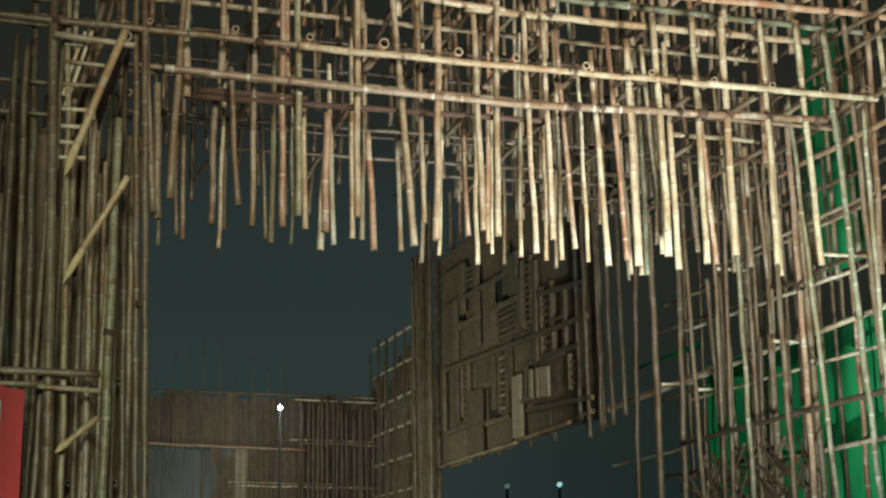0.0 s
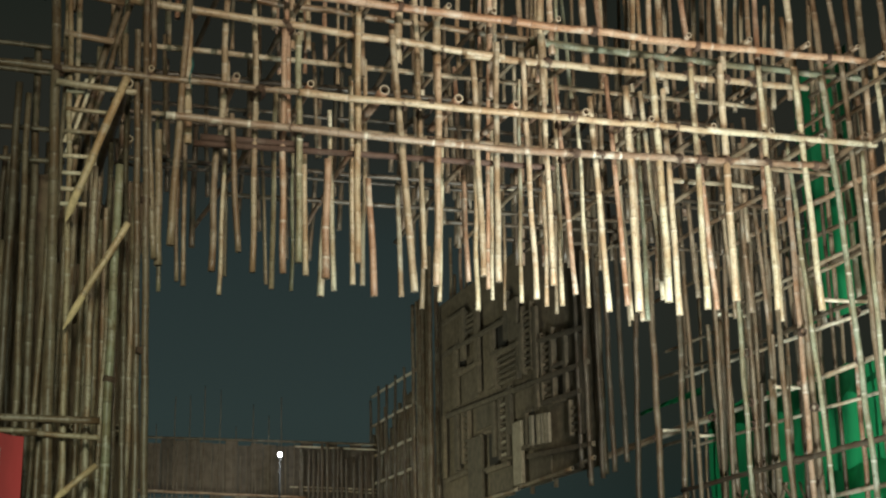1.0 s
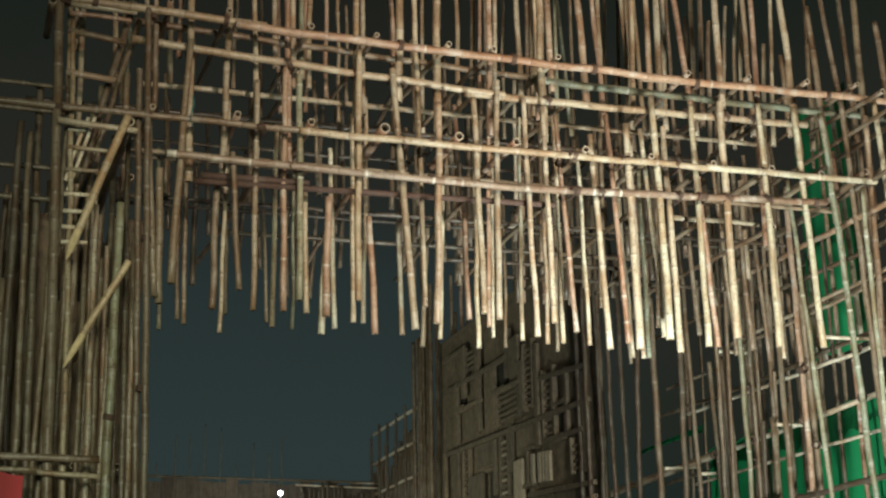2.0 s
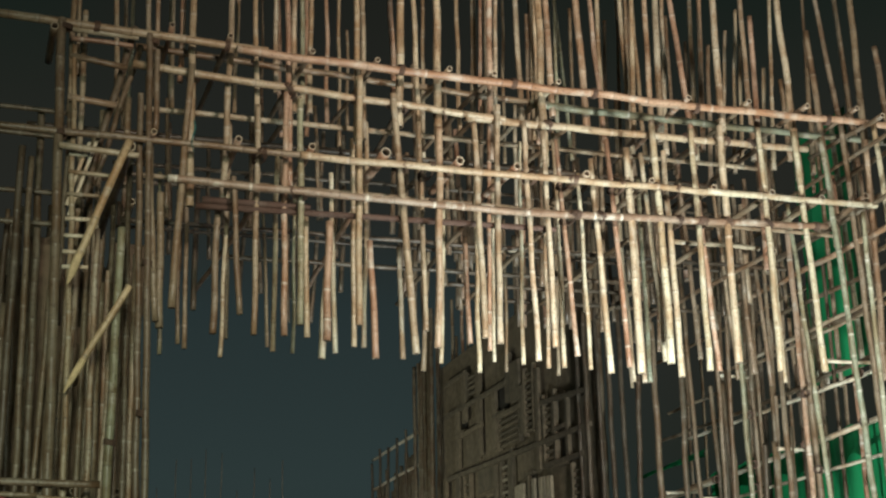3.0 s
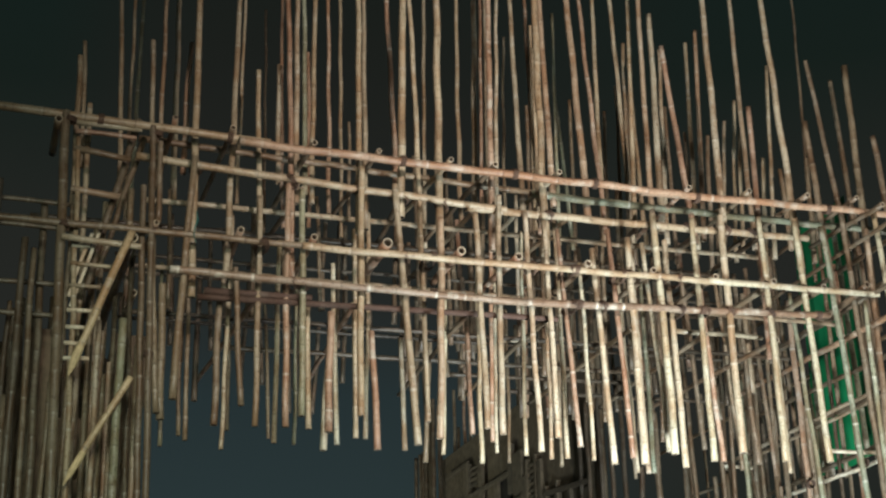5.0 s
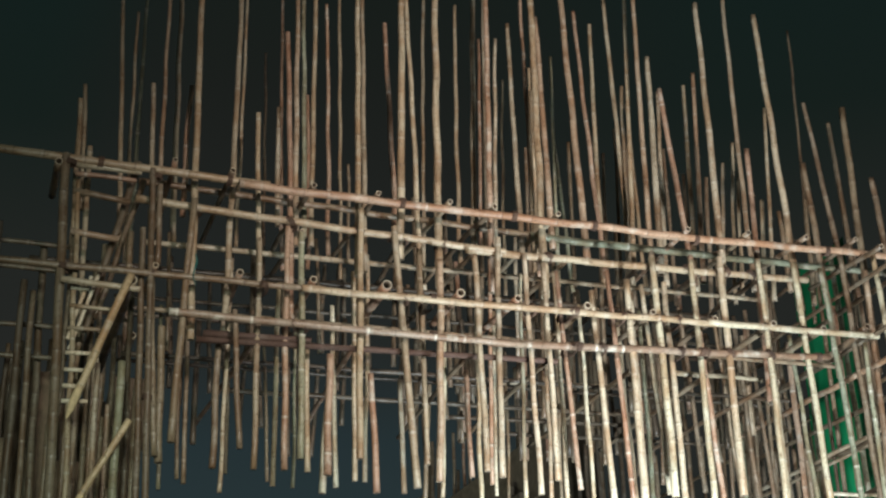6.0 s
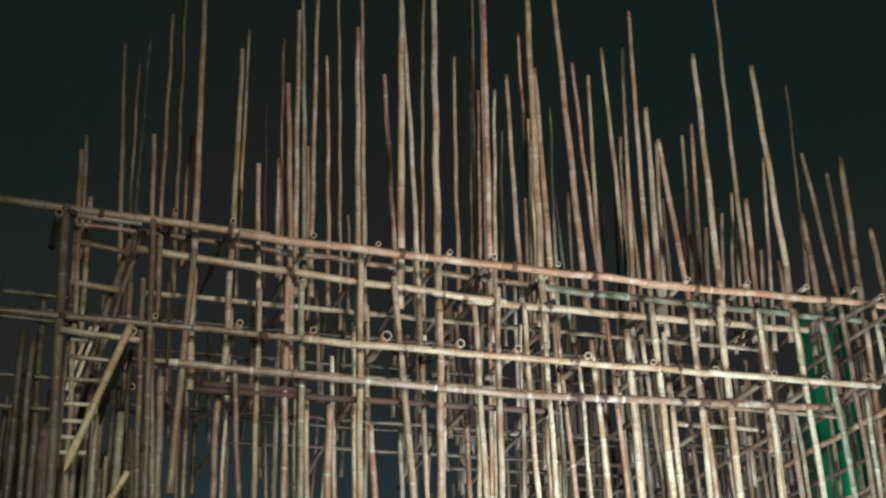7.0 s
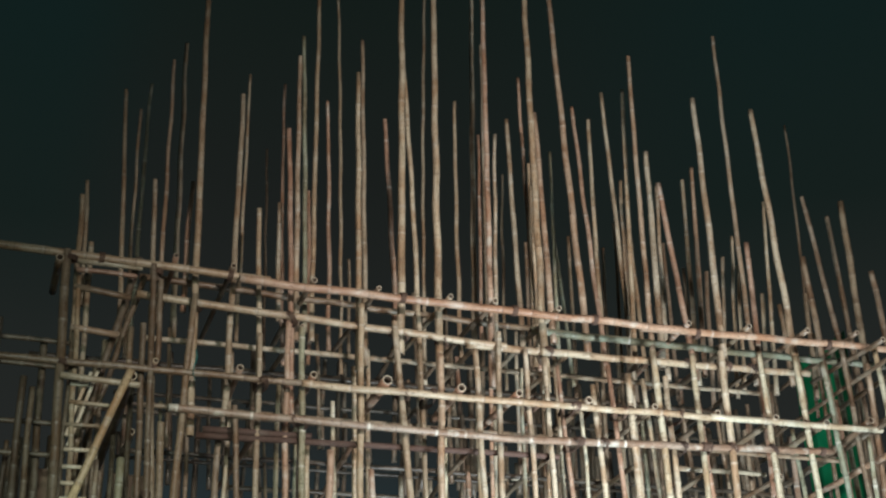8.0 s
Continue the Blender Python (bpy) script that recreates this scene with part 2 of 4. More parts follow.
def cane(parent, name, a, b, r, mat=None, taper=0.85, bow=None, label="", sides=10):
    """One bamboo pole from a to b, r at a."""
    a, b = Vector(a), Vector(b)
    way = b - a
    bow = rng.uniform(-0.005, 0.005) * way.length if bow is None else bow
    me = pole_mesh(way.length, r, r * taper, bow, sides, 0.27 if r > 0.022 else 0.22)
    me.name = name
    me.materials.append(mat or pick())
    me.materials.append(PITH)
    me.materials.append(SAWN)
    ob = tagged(new(name, me), label)
    return hung_on(ob, parent, Matrix.Translation(a) @ way.to_track_quat("Z", "Y").to_matrix().to_4x4() @ pose(0, 0, 0, 0, 0, rng.uniform(0, 360)))


def pick(tan=0.66, red=0.16, green=0.06):
    k = rng.random()
    return TAN if k < tan else RED if k < tan + red else GREEN if k < tan + red + green else OLD


def wound(path, flat):
    """One length of flat cord along a path of (place, outward)."""
    bm = bmesh.new()
    prev = None
    for c, out in path:
        quad = [bm.verts.new(c + out * 0.004 * u + flat * 0.005 * w) for u, w in ((1, -1), (1, 1), (-1, 1), (-1, -1))]
        if prev:
            for q in range(4):
                bm.faces.new((prev[q], prev[(q + 1) % 4], quad[(q + 1) % 4], quad[q]))
        else:
            bm.faces.new(quad[::-1])
        prev = quad
    bm.faces.new(prev)
    bmesh.ops.recalc_face_normals(bm, faces=bm.faces)
    return bm


def lashing(parent, at, r, along):
    """Four turns of cord round a pole."""
    t = Vector(along).normalized()
    side = t.orthogonal().normalized()
    other = t.cross(side)
    path = []
    for k in range(49):
        a = 2 * math.pi * k / 12
        out = side * math.cos(a) + other * math.sin(a)
        path.append((out * (r + 0.006) + t * (0.013 * (k / 12 - 2) + 0.008 * math.sin(a)), out))
    return part("lashing", wound(path, t), CORD, parent, "", Matrix.Translation(at))


# ---- ground ----
def slab(size_x, size_y, z0, z1, cuts=1):
    bm = bmesh.new()
    bmesh.ops.create_cube(bm, size=1)
    bmesh.ops.scale(bm, vec=(size_x, size_y, z1 - z0), verts=bm.verts)
    bmesh.ops.translate(bm, vec=(0, 0, (z0 + z1) / 2), verts=bm.verts)
    return bm


tagged(part("road", slab(600, 600, -0.3, 0.0), ASPHALT, None), "dark grey asphalt street under the bamboo gate", "road", kind="structure")

# ---- the gate: a deep bridge of lashed bamboo over the street ----
gate = thing("bamboo_gate", (4.8, 13, 0), "bridge of lashed bamboo poles over the street, unfinished", "gate")

HANGING_A = (
    (1.34, 12.1, 4.82, 7.09, -0.067, 29, 0), (1.39, 12.2, 4.79, 6.02, -0.028, 36, 0), (1.48, 12.9, 4.73, 6.48, -0.035, 20, 2), (1.46, 12, 4.92, 7.2, 0.043, 34, 0),
    (1.65, 13, 4.86, 6.36, -0.026, 21, 0), (1.74, 13.2, 4.87, 6.56, -0.022, 24, 0), (1.88, 12.4, 4.82, 5.99, 0.01, 32, 0), (2.03, 12.9, 4.73, 7.06, 0.014, 21, 3),
    (2.14, 13.3, 5.01, 6.51, -0.007, 21, 4), (2.04, 12, 4.9, 6.16, -0.065, 27, 0), (2.21, 12.2, 4.78, 6.96, -0.003, 27, 0), (2.6, 13.6, 5.03, 6.48, -0.051, 19, 4),
    (2.46, 12.6, 4.74, 6.7, 0.003, 25, 0), (2.48, 12.2, 4.79, 7.17, -0.005, 30, 1),
)
HANGING_B = (
    (2.75, 13.1, 4.86, 6.68, -0.005, 19, 2), (2.6, 12.1, 4.87, 7.02, -0.014, 32, 2), (2.75, 12.5, 4.86, 6.03, -0.022, 28, 0), (2.88, 12.3, 4.79, 5.92, 0.017, 38, 1),
    (2.93, 12.7, 4.72, 5.98, 0.061, 34, 3), (3.11, 12.9, 4.83, 6.63, -0.029, 26, 3), (3.19, 12.5, 4.8, 6.84, -0.01, 26, 0), (3.13, 12.1, 4.9, 7.32, 0.004, 33, 0),
    (3.33, 12.7, 4.85, 7.12, 0.014, 24, 0), (3.37, 12.4, 4.68, 5.80, -0.048, 33, 1), (3.86, 13.2, 4.89, 6.03, -0.03, 27, 0), (3.66, 12.1, 4.67, 7.18, -0.079, 35, 0),
    (3.82, 12.3, 4.94, 7, -0.022, 26, 0), (4.37, 14.2, 5.02, 6.33, 0.055, 27, 4),
)
HANGING_C = (
    (3.84, 12, 4.71, 6.84, 0.02, 35, 0), (4.15, 12.9, 4.79, 6.44, 0.034, 22, 3), (4.38, 12.7, 4.95, 6.01, -0.028, 27, 1), (4.29, 12, 4.83, 6.93, -0.028, 31, 0),
    (4.43, 12.6, 4.65, 6.77, 0.007, 24, 3), (4.58, 12.7, 4.89, 7.14, 0.024, 22, 1), (4.73, 13, 4.86, 6.77, 0.02, 19, 3), (4.47, 12.1, 4.81, 7.18, 0.015, 31, 0),
    (5.23, 14, 5.01, 6.72, 0.008, 18, 4), (4.8, 12.4, 4.7, 6.95, 0.016, 21, 3), (4.84, 12.1, 4.67, 7.03, -0.028, 28, 3), (5.22, 12.8, 4.78, 6.68, 0.011, 22, 3),
    (5.01, 12.1, 4.81, 6.96, -0.02, 29, 3), (5.26, 12.5, 4.72, 7.12, -0.005, 24, 3),
)
HANGING_D = (
    (5.73, 13.8, 4.95, 6.83, 0.018, 21, 4), (5.27, 12.2, 4.76, 6.93, -0.06, 26, 1), (5.49, 12.4, 4.69, 6.68, -0.019, 21, 3), (5.56, 12.1, 4.59, 6.72, -0.048, 31, 3),
    (5.8, 12.2, 4.68, 6.99, -0.05, 27, 1), (6.27, 13.1, 4.76, 6.81, -0.041, 23, 0), (5.82, 12, 4.58, 6.83, -0.01, 37, 3), (6.14, 12.6, 4.64, 6.94, -0.006, 25, 0),
    (6.35, 12.9, 4.72, 6.88, -0.003, 25, 2), (6.77, 14.2, 4.96, 6.77, -0.063, 18, 4), (6.24, 12.3, 4.79, 6.92, -0.067, 27, 3), (6.14, 12, 4.69, 7.1, -0.022, 37, 3),
    (6.34, 12.2, 4.62, 6.93, -0.019, 32, 3), (7.2, 13.4, 5.12, 7.14, -0.054, 27, 4),
)
HANGING_E = (
    (6.59, 12.1, 4.67, 7.16, -0.007, 32, 3), (6.91, 12.5, 4.77, 7.09, -0.05, 28, 1), (6.85, 12, 4.74, 7.18, -0.001, 38, 0), (7.74, 13.6, 4.97, 7.19, -0.059, 24, 4),
    (7.7, 13.2, 4.94, 7.05, -0.037, 27, 4), (7.3, 12, 4.68, 7.2, -0.005, 32, 3), (7.89, 12.9, 4.79, 7.22, -0.013, 23, 3), (8.2, 13.7, 4.95, 7.34, -0.054, 25, 4),
    (7.79, 12, 4.7, 7.21, -0.039, 33, 3), (6.52, 13, 5.07, 7.33, 0.048, 20, 4), (6.08, 13.4, 5.35, 7.37, 0.011, 20, 4), (5.09, 13.2, 6.35, 7.71, 0.017, 23, 0),
    (1.26, 12, 6.52, 7.3, -0.014, 27, 0), (1.03, 12.1, 6.45, 6.85, -0.01, 30, 0),
)
HANGING_F = (
    (1.48, 12.8, 6, 7.19, -0.029, 23, 0),
)

HANGING_ROWS = (HANGING_A, HANGING_B, HANGING_C, HANGING_D, HANGING_E, HANGING_F)
for row in HANGING_ROWS:
    for x, y, low, high, lean, mm, tone in row:
        cane(gate, "hanging_pole", (x, y, low), (x + lean * (high - low), y, high), mm / 1000, OLD if y > 13.3 or x < 2.1 and tone == 0 else TONES[tone], rng.uniform(0.86, 0.97))

UPRIGHT_A = (
    (0.54, 12.5, 6.81, 8.34, -0.022, 24, 0), (0.65, 12.7, 6.19, 8.61, -0.041, 19, 0), (1.06, 13.6, 6.93, 10.29, -0.049, 23, 0), (1.15, 14, 6.56, 10.31, -0.013, 18, 0),
    (1.21, 14.2, 5.82, 10.79, 0.001, 21, 2), (1.31, 12.9, 6.56, 8.83, -0.043, 22, 0), (1.35, 13, 6.44, 10.35, -0.005, 20, 0), (1.53, 13.3, 7.3, 10.79, -0.015, 26, 0),
    (1.52, 12.6, 6.19, 8.69, 0.012, 22, 1), (1.62, 12.3, 5.95, 11.56, -0.013, 29, 3), (1.92, 12.3, 5.95, 9.59, 0.013, 27, 3), (2.13, 13.2, 5.95, 10.45, 0.01, 17, 0),
    (2.25, 12.4, 6.32, 8.37, -0.033, 22, 0), (2.57, 14, 7.3, 10.02, -0.014, 15, 4),
)
UPRIGHT_B = (
    (2.46, 12.6, 5.82, 8.57, -0.013, 22, 0), (2.72, 13.7, 6.93, 10.72, -0.017, 18, 1), (2.53, 12.3, 6.19, 9.27, -0.03, 24, 1), (2.6, 12.5, 7.05, 10.3, -0.007, 25, 0),
    (2.77, 12.8, 6.19, 10.77, -0.021, 23, 2), (2.98, 13.6, 6.56, 9.32, -0.018, 18, 1), (2.85, 13, 6.07, 12.24, 0.007, 23, 0), (3.1, 13.2, 5.95, 10.25, -0.014, 20, 1),
    (3.36, 13.8, 7.05, 12.6, -0.014, 18, 0), (3.32, 13.3, 6.93, 8.39, -0.005, 15, 4), (3.14, 12.2, 6.68, 9.99, -0.004, 27, 3), (3.26, 12.4, 6.81, 10.55, -0.01, 22, 3),
    (3.7, 12.8, 6.81, 9.86, -0.041, 26, 1), (3.58, 12.3, 6.93, 11.71, 0.012, 33, 0),
)
UPRIGHT_C = (
    (3.85, 12.5, 6.07, 10.36, -0.033, 25, 3), (4.32, 14, 5.82, 12.64, 0.017, 19, 0), (3.97, 12.3, 6.68, 11.95, 0.008, 33, 3), (4.49, 13.2, 6.07, 10.49, 0.005, 21, 0),
    (4.53, 12.9, 6.81, 12.05, 0.025, 26, 0), (4.83, 13.6, 6.19, 10.35, 0.023, 19, 1), (4.57, 12.6, 7.18, 10.89, 0.02, 23, 0), (4.5, 12.3, 6.68, 11.91, 0.014, 28, 1),
    (4.62, 12.5, 6.93, 9.68, 0.034, 20, 0), (5.18, 13.8, 5.95, 9.98, 0.023, 16, 0), (5.03, 12.7, 5.82, 10.02, -0.022, 26, 0), (5.38, 13.2, 6.56, 10.95, -0.019, 21, 1),
    (5.06, 12.3, 6.68, 11.62, 0.002, 34, 0), (5.25, 12.5, 7.3, 10.03, -0.022, 29, 0),
)
UPRIGHT_D = (
    (5.66, 13.4, 6.68, 10.13, 0.019, 19, 2), (5.68, 12.6, 6.93, 11.84, -0.039, 32, 0), (6.11, 13, 6.07, 10.52, -0.055, 24, 1), (6.14, 13.3, 5.82, 10.58, 0.012, 25, 0),
    (6.48, 13.2, 6.19, 10.92, -0.029, 25, 0), (6.59, 13.6, 6.93, 10, 0.034, 25, 0), (6.32, 12.9, 7.05, 10.8, 0.041, 24, 0), (6.34, 12.5, 6.93, 10.99, 0.012, 26, 0),
    (6.71, 13.4, 7.18, 9.64, -0.026, 22, 0), (6.57, 12.8, 5.95, 9.93, 0.02, 33, 0), (6.82, 12.5, 7.05, 9.35, -0.094, 27, 1), (7.21, 13.2, 6.93, 9.88, 0.027, 25, 0),
    (7.12, 12.9, 6.81, 9.87, 0.047, 25, 0), (6.99, 12.2, 7.18, 10.33, -0.002, 32, 0),
)
UPRIGHT_E = (
    (7.81, 13, 6.44, 11.87, 0.003, 25, 0), (7.49, 12.4, 5.82, 8.69, 0.02, 27, 1), (8.16, 13.2, 7.18, 9.73, 0.068, 22, 0), (7.91, 12.3, 6.81, 10.37, -0.04, 33, 0),
    (8.42, 12.5, 6.19, 8.66, -0.05, 31, 1), (9.04, 13.8, 7.3, 11.29, 0.038, 17, 4), (8.86, 12.8, 7.3, 9.63, -0.107, 28, 0), (9.17, 13, 5.95, 9.53, -0.036, 29, 0),
    (8.74, 12.3, 6.19, 9.32, 0.008, 33, 0), (9.03, 12.2, 6.81, 8.42, -0.062, 30, 0), (7.66, 13.5, 6.81, 9.09, 0.095, 19, 0), (7.79, 13.4, 7.18, 9.32, 0.087, 19, 0),
    (8.23, 13.5, 7.3, 8.67, 0.081, 23, 0), (7.72, 13.2, 6.56, 8.84, 0.072, 19, 0),
)
UPRIGHT_F = (
    (7.16, 13.6, 7.05, 9.23, 0.004, 19, 4), (6.64, 14, 6.32, 9.64, 0.034, 20, 4), (5.92, 13.5, 6.68, 9.22, -0.069, 19, 2), (6.79, 13.1, 6.93, 9.68, 0.038, 25, 0),
    (7.33, 13.4, 6.68, 8.82, -0.019, 19, 4), (7.63, 13.7, 6.81, 8.98, 0.055, 23, 4), (8.26, 12.9, 5.95, 8.24, -0.04, 25, 0), (8.67, 13.2, 7.18, 8.58, 0.038, 26, 0),
    (6.73, 13.8, 5.82, 9.51, 0.014, 26, 4), (5.26, 13.1, 5.95, 9.75, 0.019, 21, 0), (5.15, 12.7, 6.44, 9.22, 0.012, 20, 0), (6.18, 14.2, 5.82, 9.49, 0.014, 20, 4),
    (6.53, 14.1, 6.07, 9.34, 0.03, 20, 4), (5.53, 13.9, 6.56, 9.18, 0.012, 19, 4),
)

UPRIGHT_ROWS = (UPRIGHT_A, UPRIGHT_B, UPRIGHT_C, UPRIGHT_D, UPRIGHT_E, UPRIGHT_F)
for row in UPRIGHT_ROWS:
    for x, y, low, high, lean, mm, tone in row:
        low_end = max(low, 7.28) if y > 12.55 else low
        # uprights right of 8.3 take a darker colour for the light's falloff
        cane(gate, "upright", (x + lean * (low_end - low), y, low_end), (x + lean * (high - low), y, high), mm / 800, OLD if x > 8.3 else TONES[0 if tone == 3 else tone], 0.70 if high > 9.5 else 0.85)

# long level poles: x from, to, depth, height from, to, radius in mm
BEAMS = (
    (-1.6, 2.25, 12.03, 7.535, 7.43, 42), (1.95, 6.4, 11.96, 7.375, 7.352, 41), (6.0, 9.6, 12.03, 7.36, 7.43, 40), (1.1, 6.2, 12.55, 7.575, 7.43, 34), (5.0, 9.4, 12.5, 7.42, 7.44, 40),
    (1.05, 4.6, 12.15, 7.205, 7.06, 38), (4.2, 7.95, 12.18, 7.05, 7.11, 39), (1.2, 7.7, 12.75, 7.045, 7.085, 29), (0.2, 7.9, 13.8, 7.2, 7.25, 28),
    (-1.4, 3.0, 11.99, 6.42, 6.42, 34), (2.55, 6.9, 11.96, 6.405, 6.448, 36), (6.62, 8.56, 11.95, 6.446, 6.468, 35), (1.38, 4.7, 11.96, 6.075, 6.05, 37), (4.35, 7.96, 11.98, 6.05, 6.20, 38),
    (6.6, 7.6, 12.7, 6.16, 6.16, 27), (1.2, 8.5, 12.66, 6.345, 6.365, 26), (1.66, 5.1, 12.2, 5.927, 5.998, 31), (1.72, 2.7, 12.21, 5.995, 6.01, 34), (2.2, 6.7, 13.7, 5.95, 6.0, 26),
)
for x0, x1, y, z0, z1, mm in BEAMS:
    # rear beams take shaded colours, the middle beam's right end a lit one
    kind = DIM if y > 13.5 else ROSY if z0 > 7.3 and x0 > 1.9 and y < 12.1 else MOTTLED if 6.045 < z0 < 6.1 else DIMRED if x0 in (1.66, 1.72) else GREEN if x0 == 5.0 else OLD if x0 == -1.4 else PALEB if x0 == 6.62 else TAN if y < 12.8 and z0 < 7.25 and mm != 26 or x0 < 0 else OLD
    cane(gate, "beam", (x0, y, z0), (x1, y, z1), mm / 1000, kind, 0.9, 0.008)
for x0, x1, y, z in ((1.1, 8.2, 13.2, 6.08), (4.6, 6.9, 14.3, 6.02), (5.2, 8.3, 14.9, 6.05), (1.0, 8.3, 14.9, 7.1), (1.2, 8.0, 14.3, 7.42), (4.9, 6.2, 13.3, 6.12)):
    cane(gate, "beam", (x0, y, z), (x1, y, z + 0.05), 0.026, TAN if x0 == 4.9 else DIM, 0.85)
# poles deep in the bridge, half hidden, their shade put into the colour
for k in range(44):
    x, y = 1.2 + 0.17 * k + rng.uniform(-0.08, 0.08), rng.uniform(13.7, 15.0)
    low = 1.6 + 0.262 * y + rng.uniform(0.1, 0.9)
    cane(gate, "hanging_pole", (x, y, low), (x + rng.uniform(-0.08, 0.08), y, low + rng.uniform(0.9, 1.7)), rng.uniform(0.022, 0.034), SHADED if x > 4.3 and k % 3 else DIM, 0.9, sides=8)
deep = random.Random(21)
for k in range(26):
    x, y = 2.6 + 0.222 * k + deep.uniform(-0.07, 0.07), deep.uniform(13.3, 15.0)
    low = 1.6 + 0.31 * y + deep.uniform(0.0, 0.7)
    cane(gate, "hanging_pole", (x, y, low), (x + deep.uniform(-0.09, 0.09), y, low + deep.uniform(1.0, 2.0)), deep.uniform(0.022, 0.034), OLD if k % 3 == 0 else SHADED, 0.9, sides=8)
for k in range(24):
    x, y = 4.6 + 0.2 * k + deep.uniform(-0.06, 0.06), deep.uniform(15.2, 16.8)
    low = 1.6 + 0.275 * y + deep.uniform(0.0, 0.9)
    cane(gate, "hanging_pole", (x, y, low), (x + deep.uniform(-0.09, 0.09), y, low + deep.uniform(1.3, 2.2)), deep.uniform(0.028, 0.042), (OLD, SHADED, SHADED, RED)[k % 4], 0.9, sides=8)
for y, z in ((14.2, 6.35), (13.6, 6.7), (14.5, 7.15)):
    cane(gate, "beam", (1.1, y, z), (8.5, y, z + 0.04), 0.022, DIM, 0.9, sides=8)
# joists run through the bridge from front to back
for x, r in ((1.24, 0.026), (1.98, 0.032), (2.65, 0.034), (3.34, 0.049), (4.05, 0.042), (4.62, 0.038), (5.33, 0.036), (6.02, 0.031), (6.69, 0.031), (7.33, 0.033), (7.90, 0.033), (8.42, 0.036)):
    cane(gate, "joist", (x, 11.91, 6.453 + r + (0.06 if x > 8.2 else 0)), (x + rng.uniform(-0.05, 0.05), rng.uniform(12.75, 13.05), 6.47 + rng.uniform(-0.02, 0.03)), r, OLD if x > 4.8 else RED, 0.9)
for x, z in ((1.36, 7.53), (1.89, 7.50), (2.65, 7.44), (3.27, 7.43), (3.98, 7.43), (4.43, 7.43), (5.09, 7.43), (6.49, 7.43), (7.18, 7.46), (7.85, 7.49), (8.44, 7.53)):
    cane(gate, "joist", (x, 11.93, z), (x + rng.uniform(-0.1, 0.1), rng.uniform(13.3, 14.0), z - 0.01), rng.uniform(0.024, 0.030), pick(0.2, 0.3, 0.0), 0.9)
for x in (2.7, 3.7, 4.5, 5.5, 6.3, 7.0, 7.7):
    cane(gate, "joist", (x, 12.7, 7.30), (x + rng.uniform(-0.2, 0.2), 15.0, 7.30), 0.028, DIM if x > 6 else OLD, 0.9)
for x in (2.2, 3.1, 4.2, 5.0, 5.9, 6.7, 7.5):
    cane(gate, "joist", (x, 12.25, 5.99), (x + rng.uniform(-0.2, 0.2), 15.0, 5.96), 0.026, OLD if x > 4 else RED, 0.9)
for x in (1.3, 2.1, 3.14, 3.75, 4.5, 5.2, 5.8, 6.5, 7.3, 7.8, 8.45):
    for y, z in ((11.965, 6.42 + 0.003 * x), (11.965, 6.06 if x < 4.5 else 6.05 + 0.04 * (x - 4.4))):
        if rng.random() < 0.35 and 1.4 < x < 8.1:
            lashing(gate, (x + rng.uniform(-0.05, 0.05), y, z), 0.036, (1, 0, 0))


def tie_mesh(depth):
    """Cord wound crosswise round a pole and a beam."""
    path = []
    for k in range(61):
        side = -1 if k < 30 else 1
        a = math.pi / 2 + 2 * math.pi * k / 10
        shift = 0.013 * ((k % 30) / 10 - 1.5)
        path.append((Vector((0.041 * math.cos(a) + shift, depth * math.sin(a), side * (0.041 * math.cos(a) - shift))), Vector((math.cos(a), math.sin(a), side * math.cos(a))).normalized()))
    bm = wound(path, Vector((0.8, 0, 0.6)))
    me = bpy.data.meshes.new("lashing")
    bm.to_mesh(me)
    bm.free()
    me.materials.append(CORD)
    return me


TIES = [tie_mesh(0.045 + 0.03 * k) for k in range(5)]
trng = random.Random(11)


def tie(parent, x, y_front, y_back, z):
    me = TIES[min(4, max(0, round(((y_back - y_front) / 2 - 0.004) / 0.03)))]
    hung_on(new("lashing", me), parent, pose(x, (y_front + y_back) / 2, z, 0, trng.uniform(-12, 12), 0))


def line(x, *knots):
    return float(np.interp(x, knots[0::2], knots[1::2]))


for row in HANGING_ROWS:
    for x, y, low, high, lean, mm, tone in row:
        if y > 12.3:
            continue
        for y_beam, z in ((11.965, line(x, 1.3, 6.42, 2.55, 6.405, 8.56, 6.465)), (11.97, line(x, 1.38, 6.075, 4.5, 6.05, 7.96, 6.20)), (12.16, line(x, 1.05, 7.205, 4.4, 7.06, 7.95, 7.11))):
            if low + 0.1 < z < high + 0.03 and trng.random() < 0.42:
                tie(gate, x + lean * (z - low), y_beam, max(y, y_beam + 0.03), z)
for row in UPRIGHT_ROWS:
    for x, y, low, high, lean, mm, tone in row:
        if y < 12.5 and trng.random() < 0.4:
            tie(gate, x + lean * (7.1 - low), 12.16, y, line(x, 1.05, 7.205, 4.4, 7.06, 7.95, 7.11))
for k in range(7):
    x = 0.9 + 1.18 * k + trng.uniform(-0.3, 0.3)
    lashing(gate, (x, 11.96 if 2.1 < x < 6.2 else 12.03, line(x, -1.6, 7.535, 2.2, 7.43, 2.3, 7.373, 6.4, 7.352, 9.6, 7.43)), 0.044, (1, 0, 0))

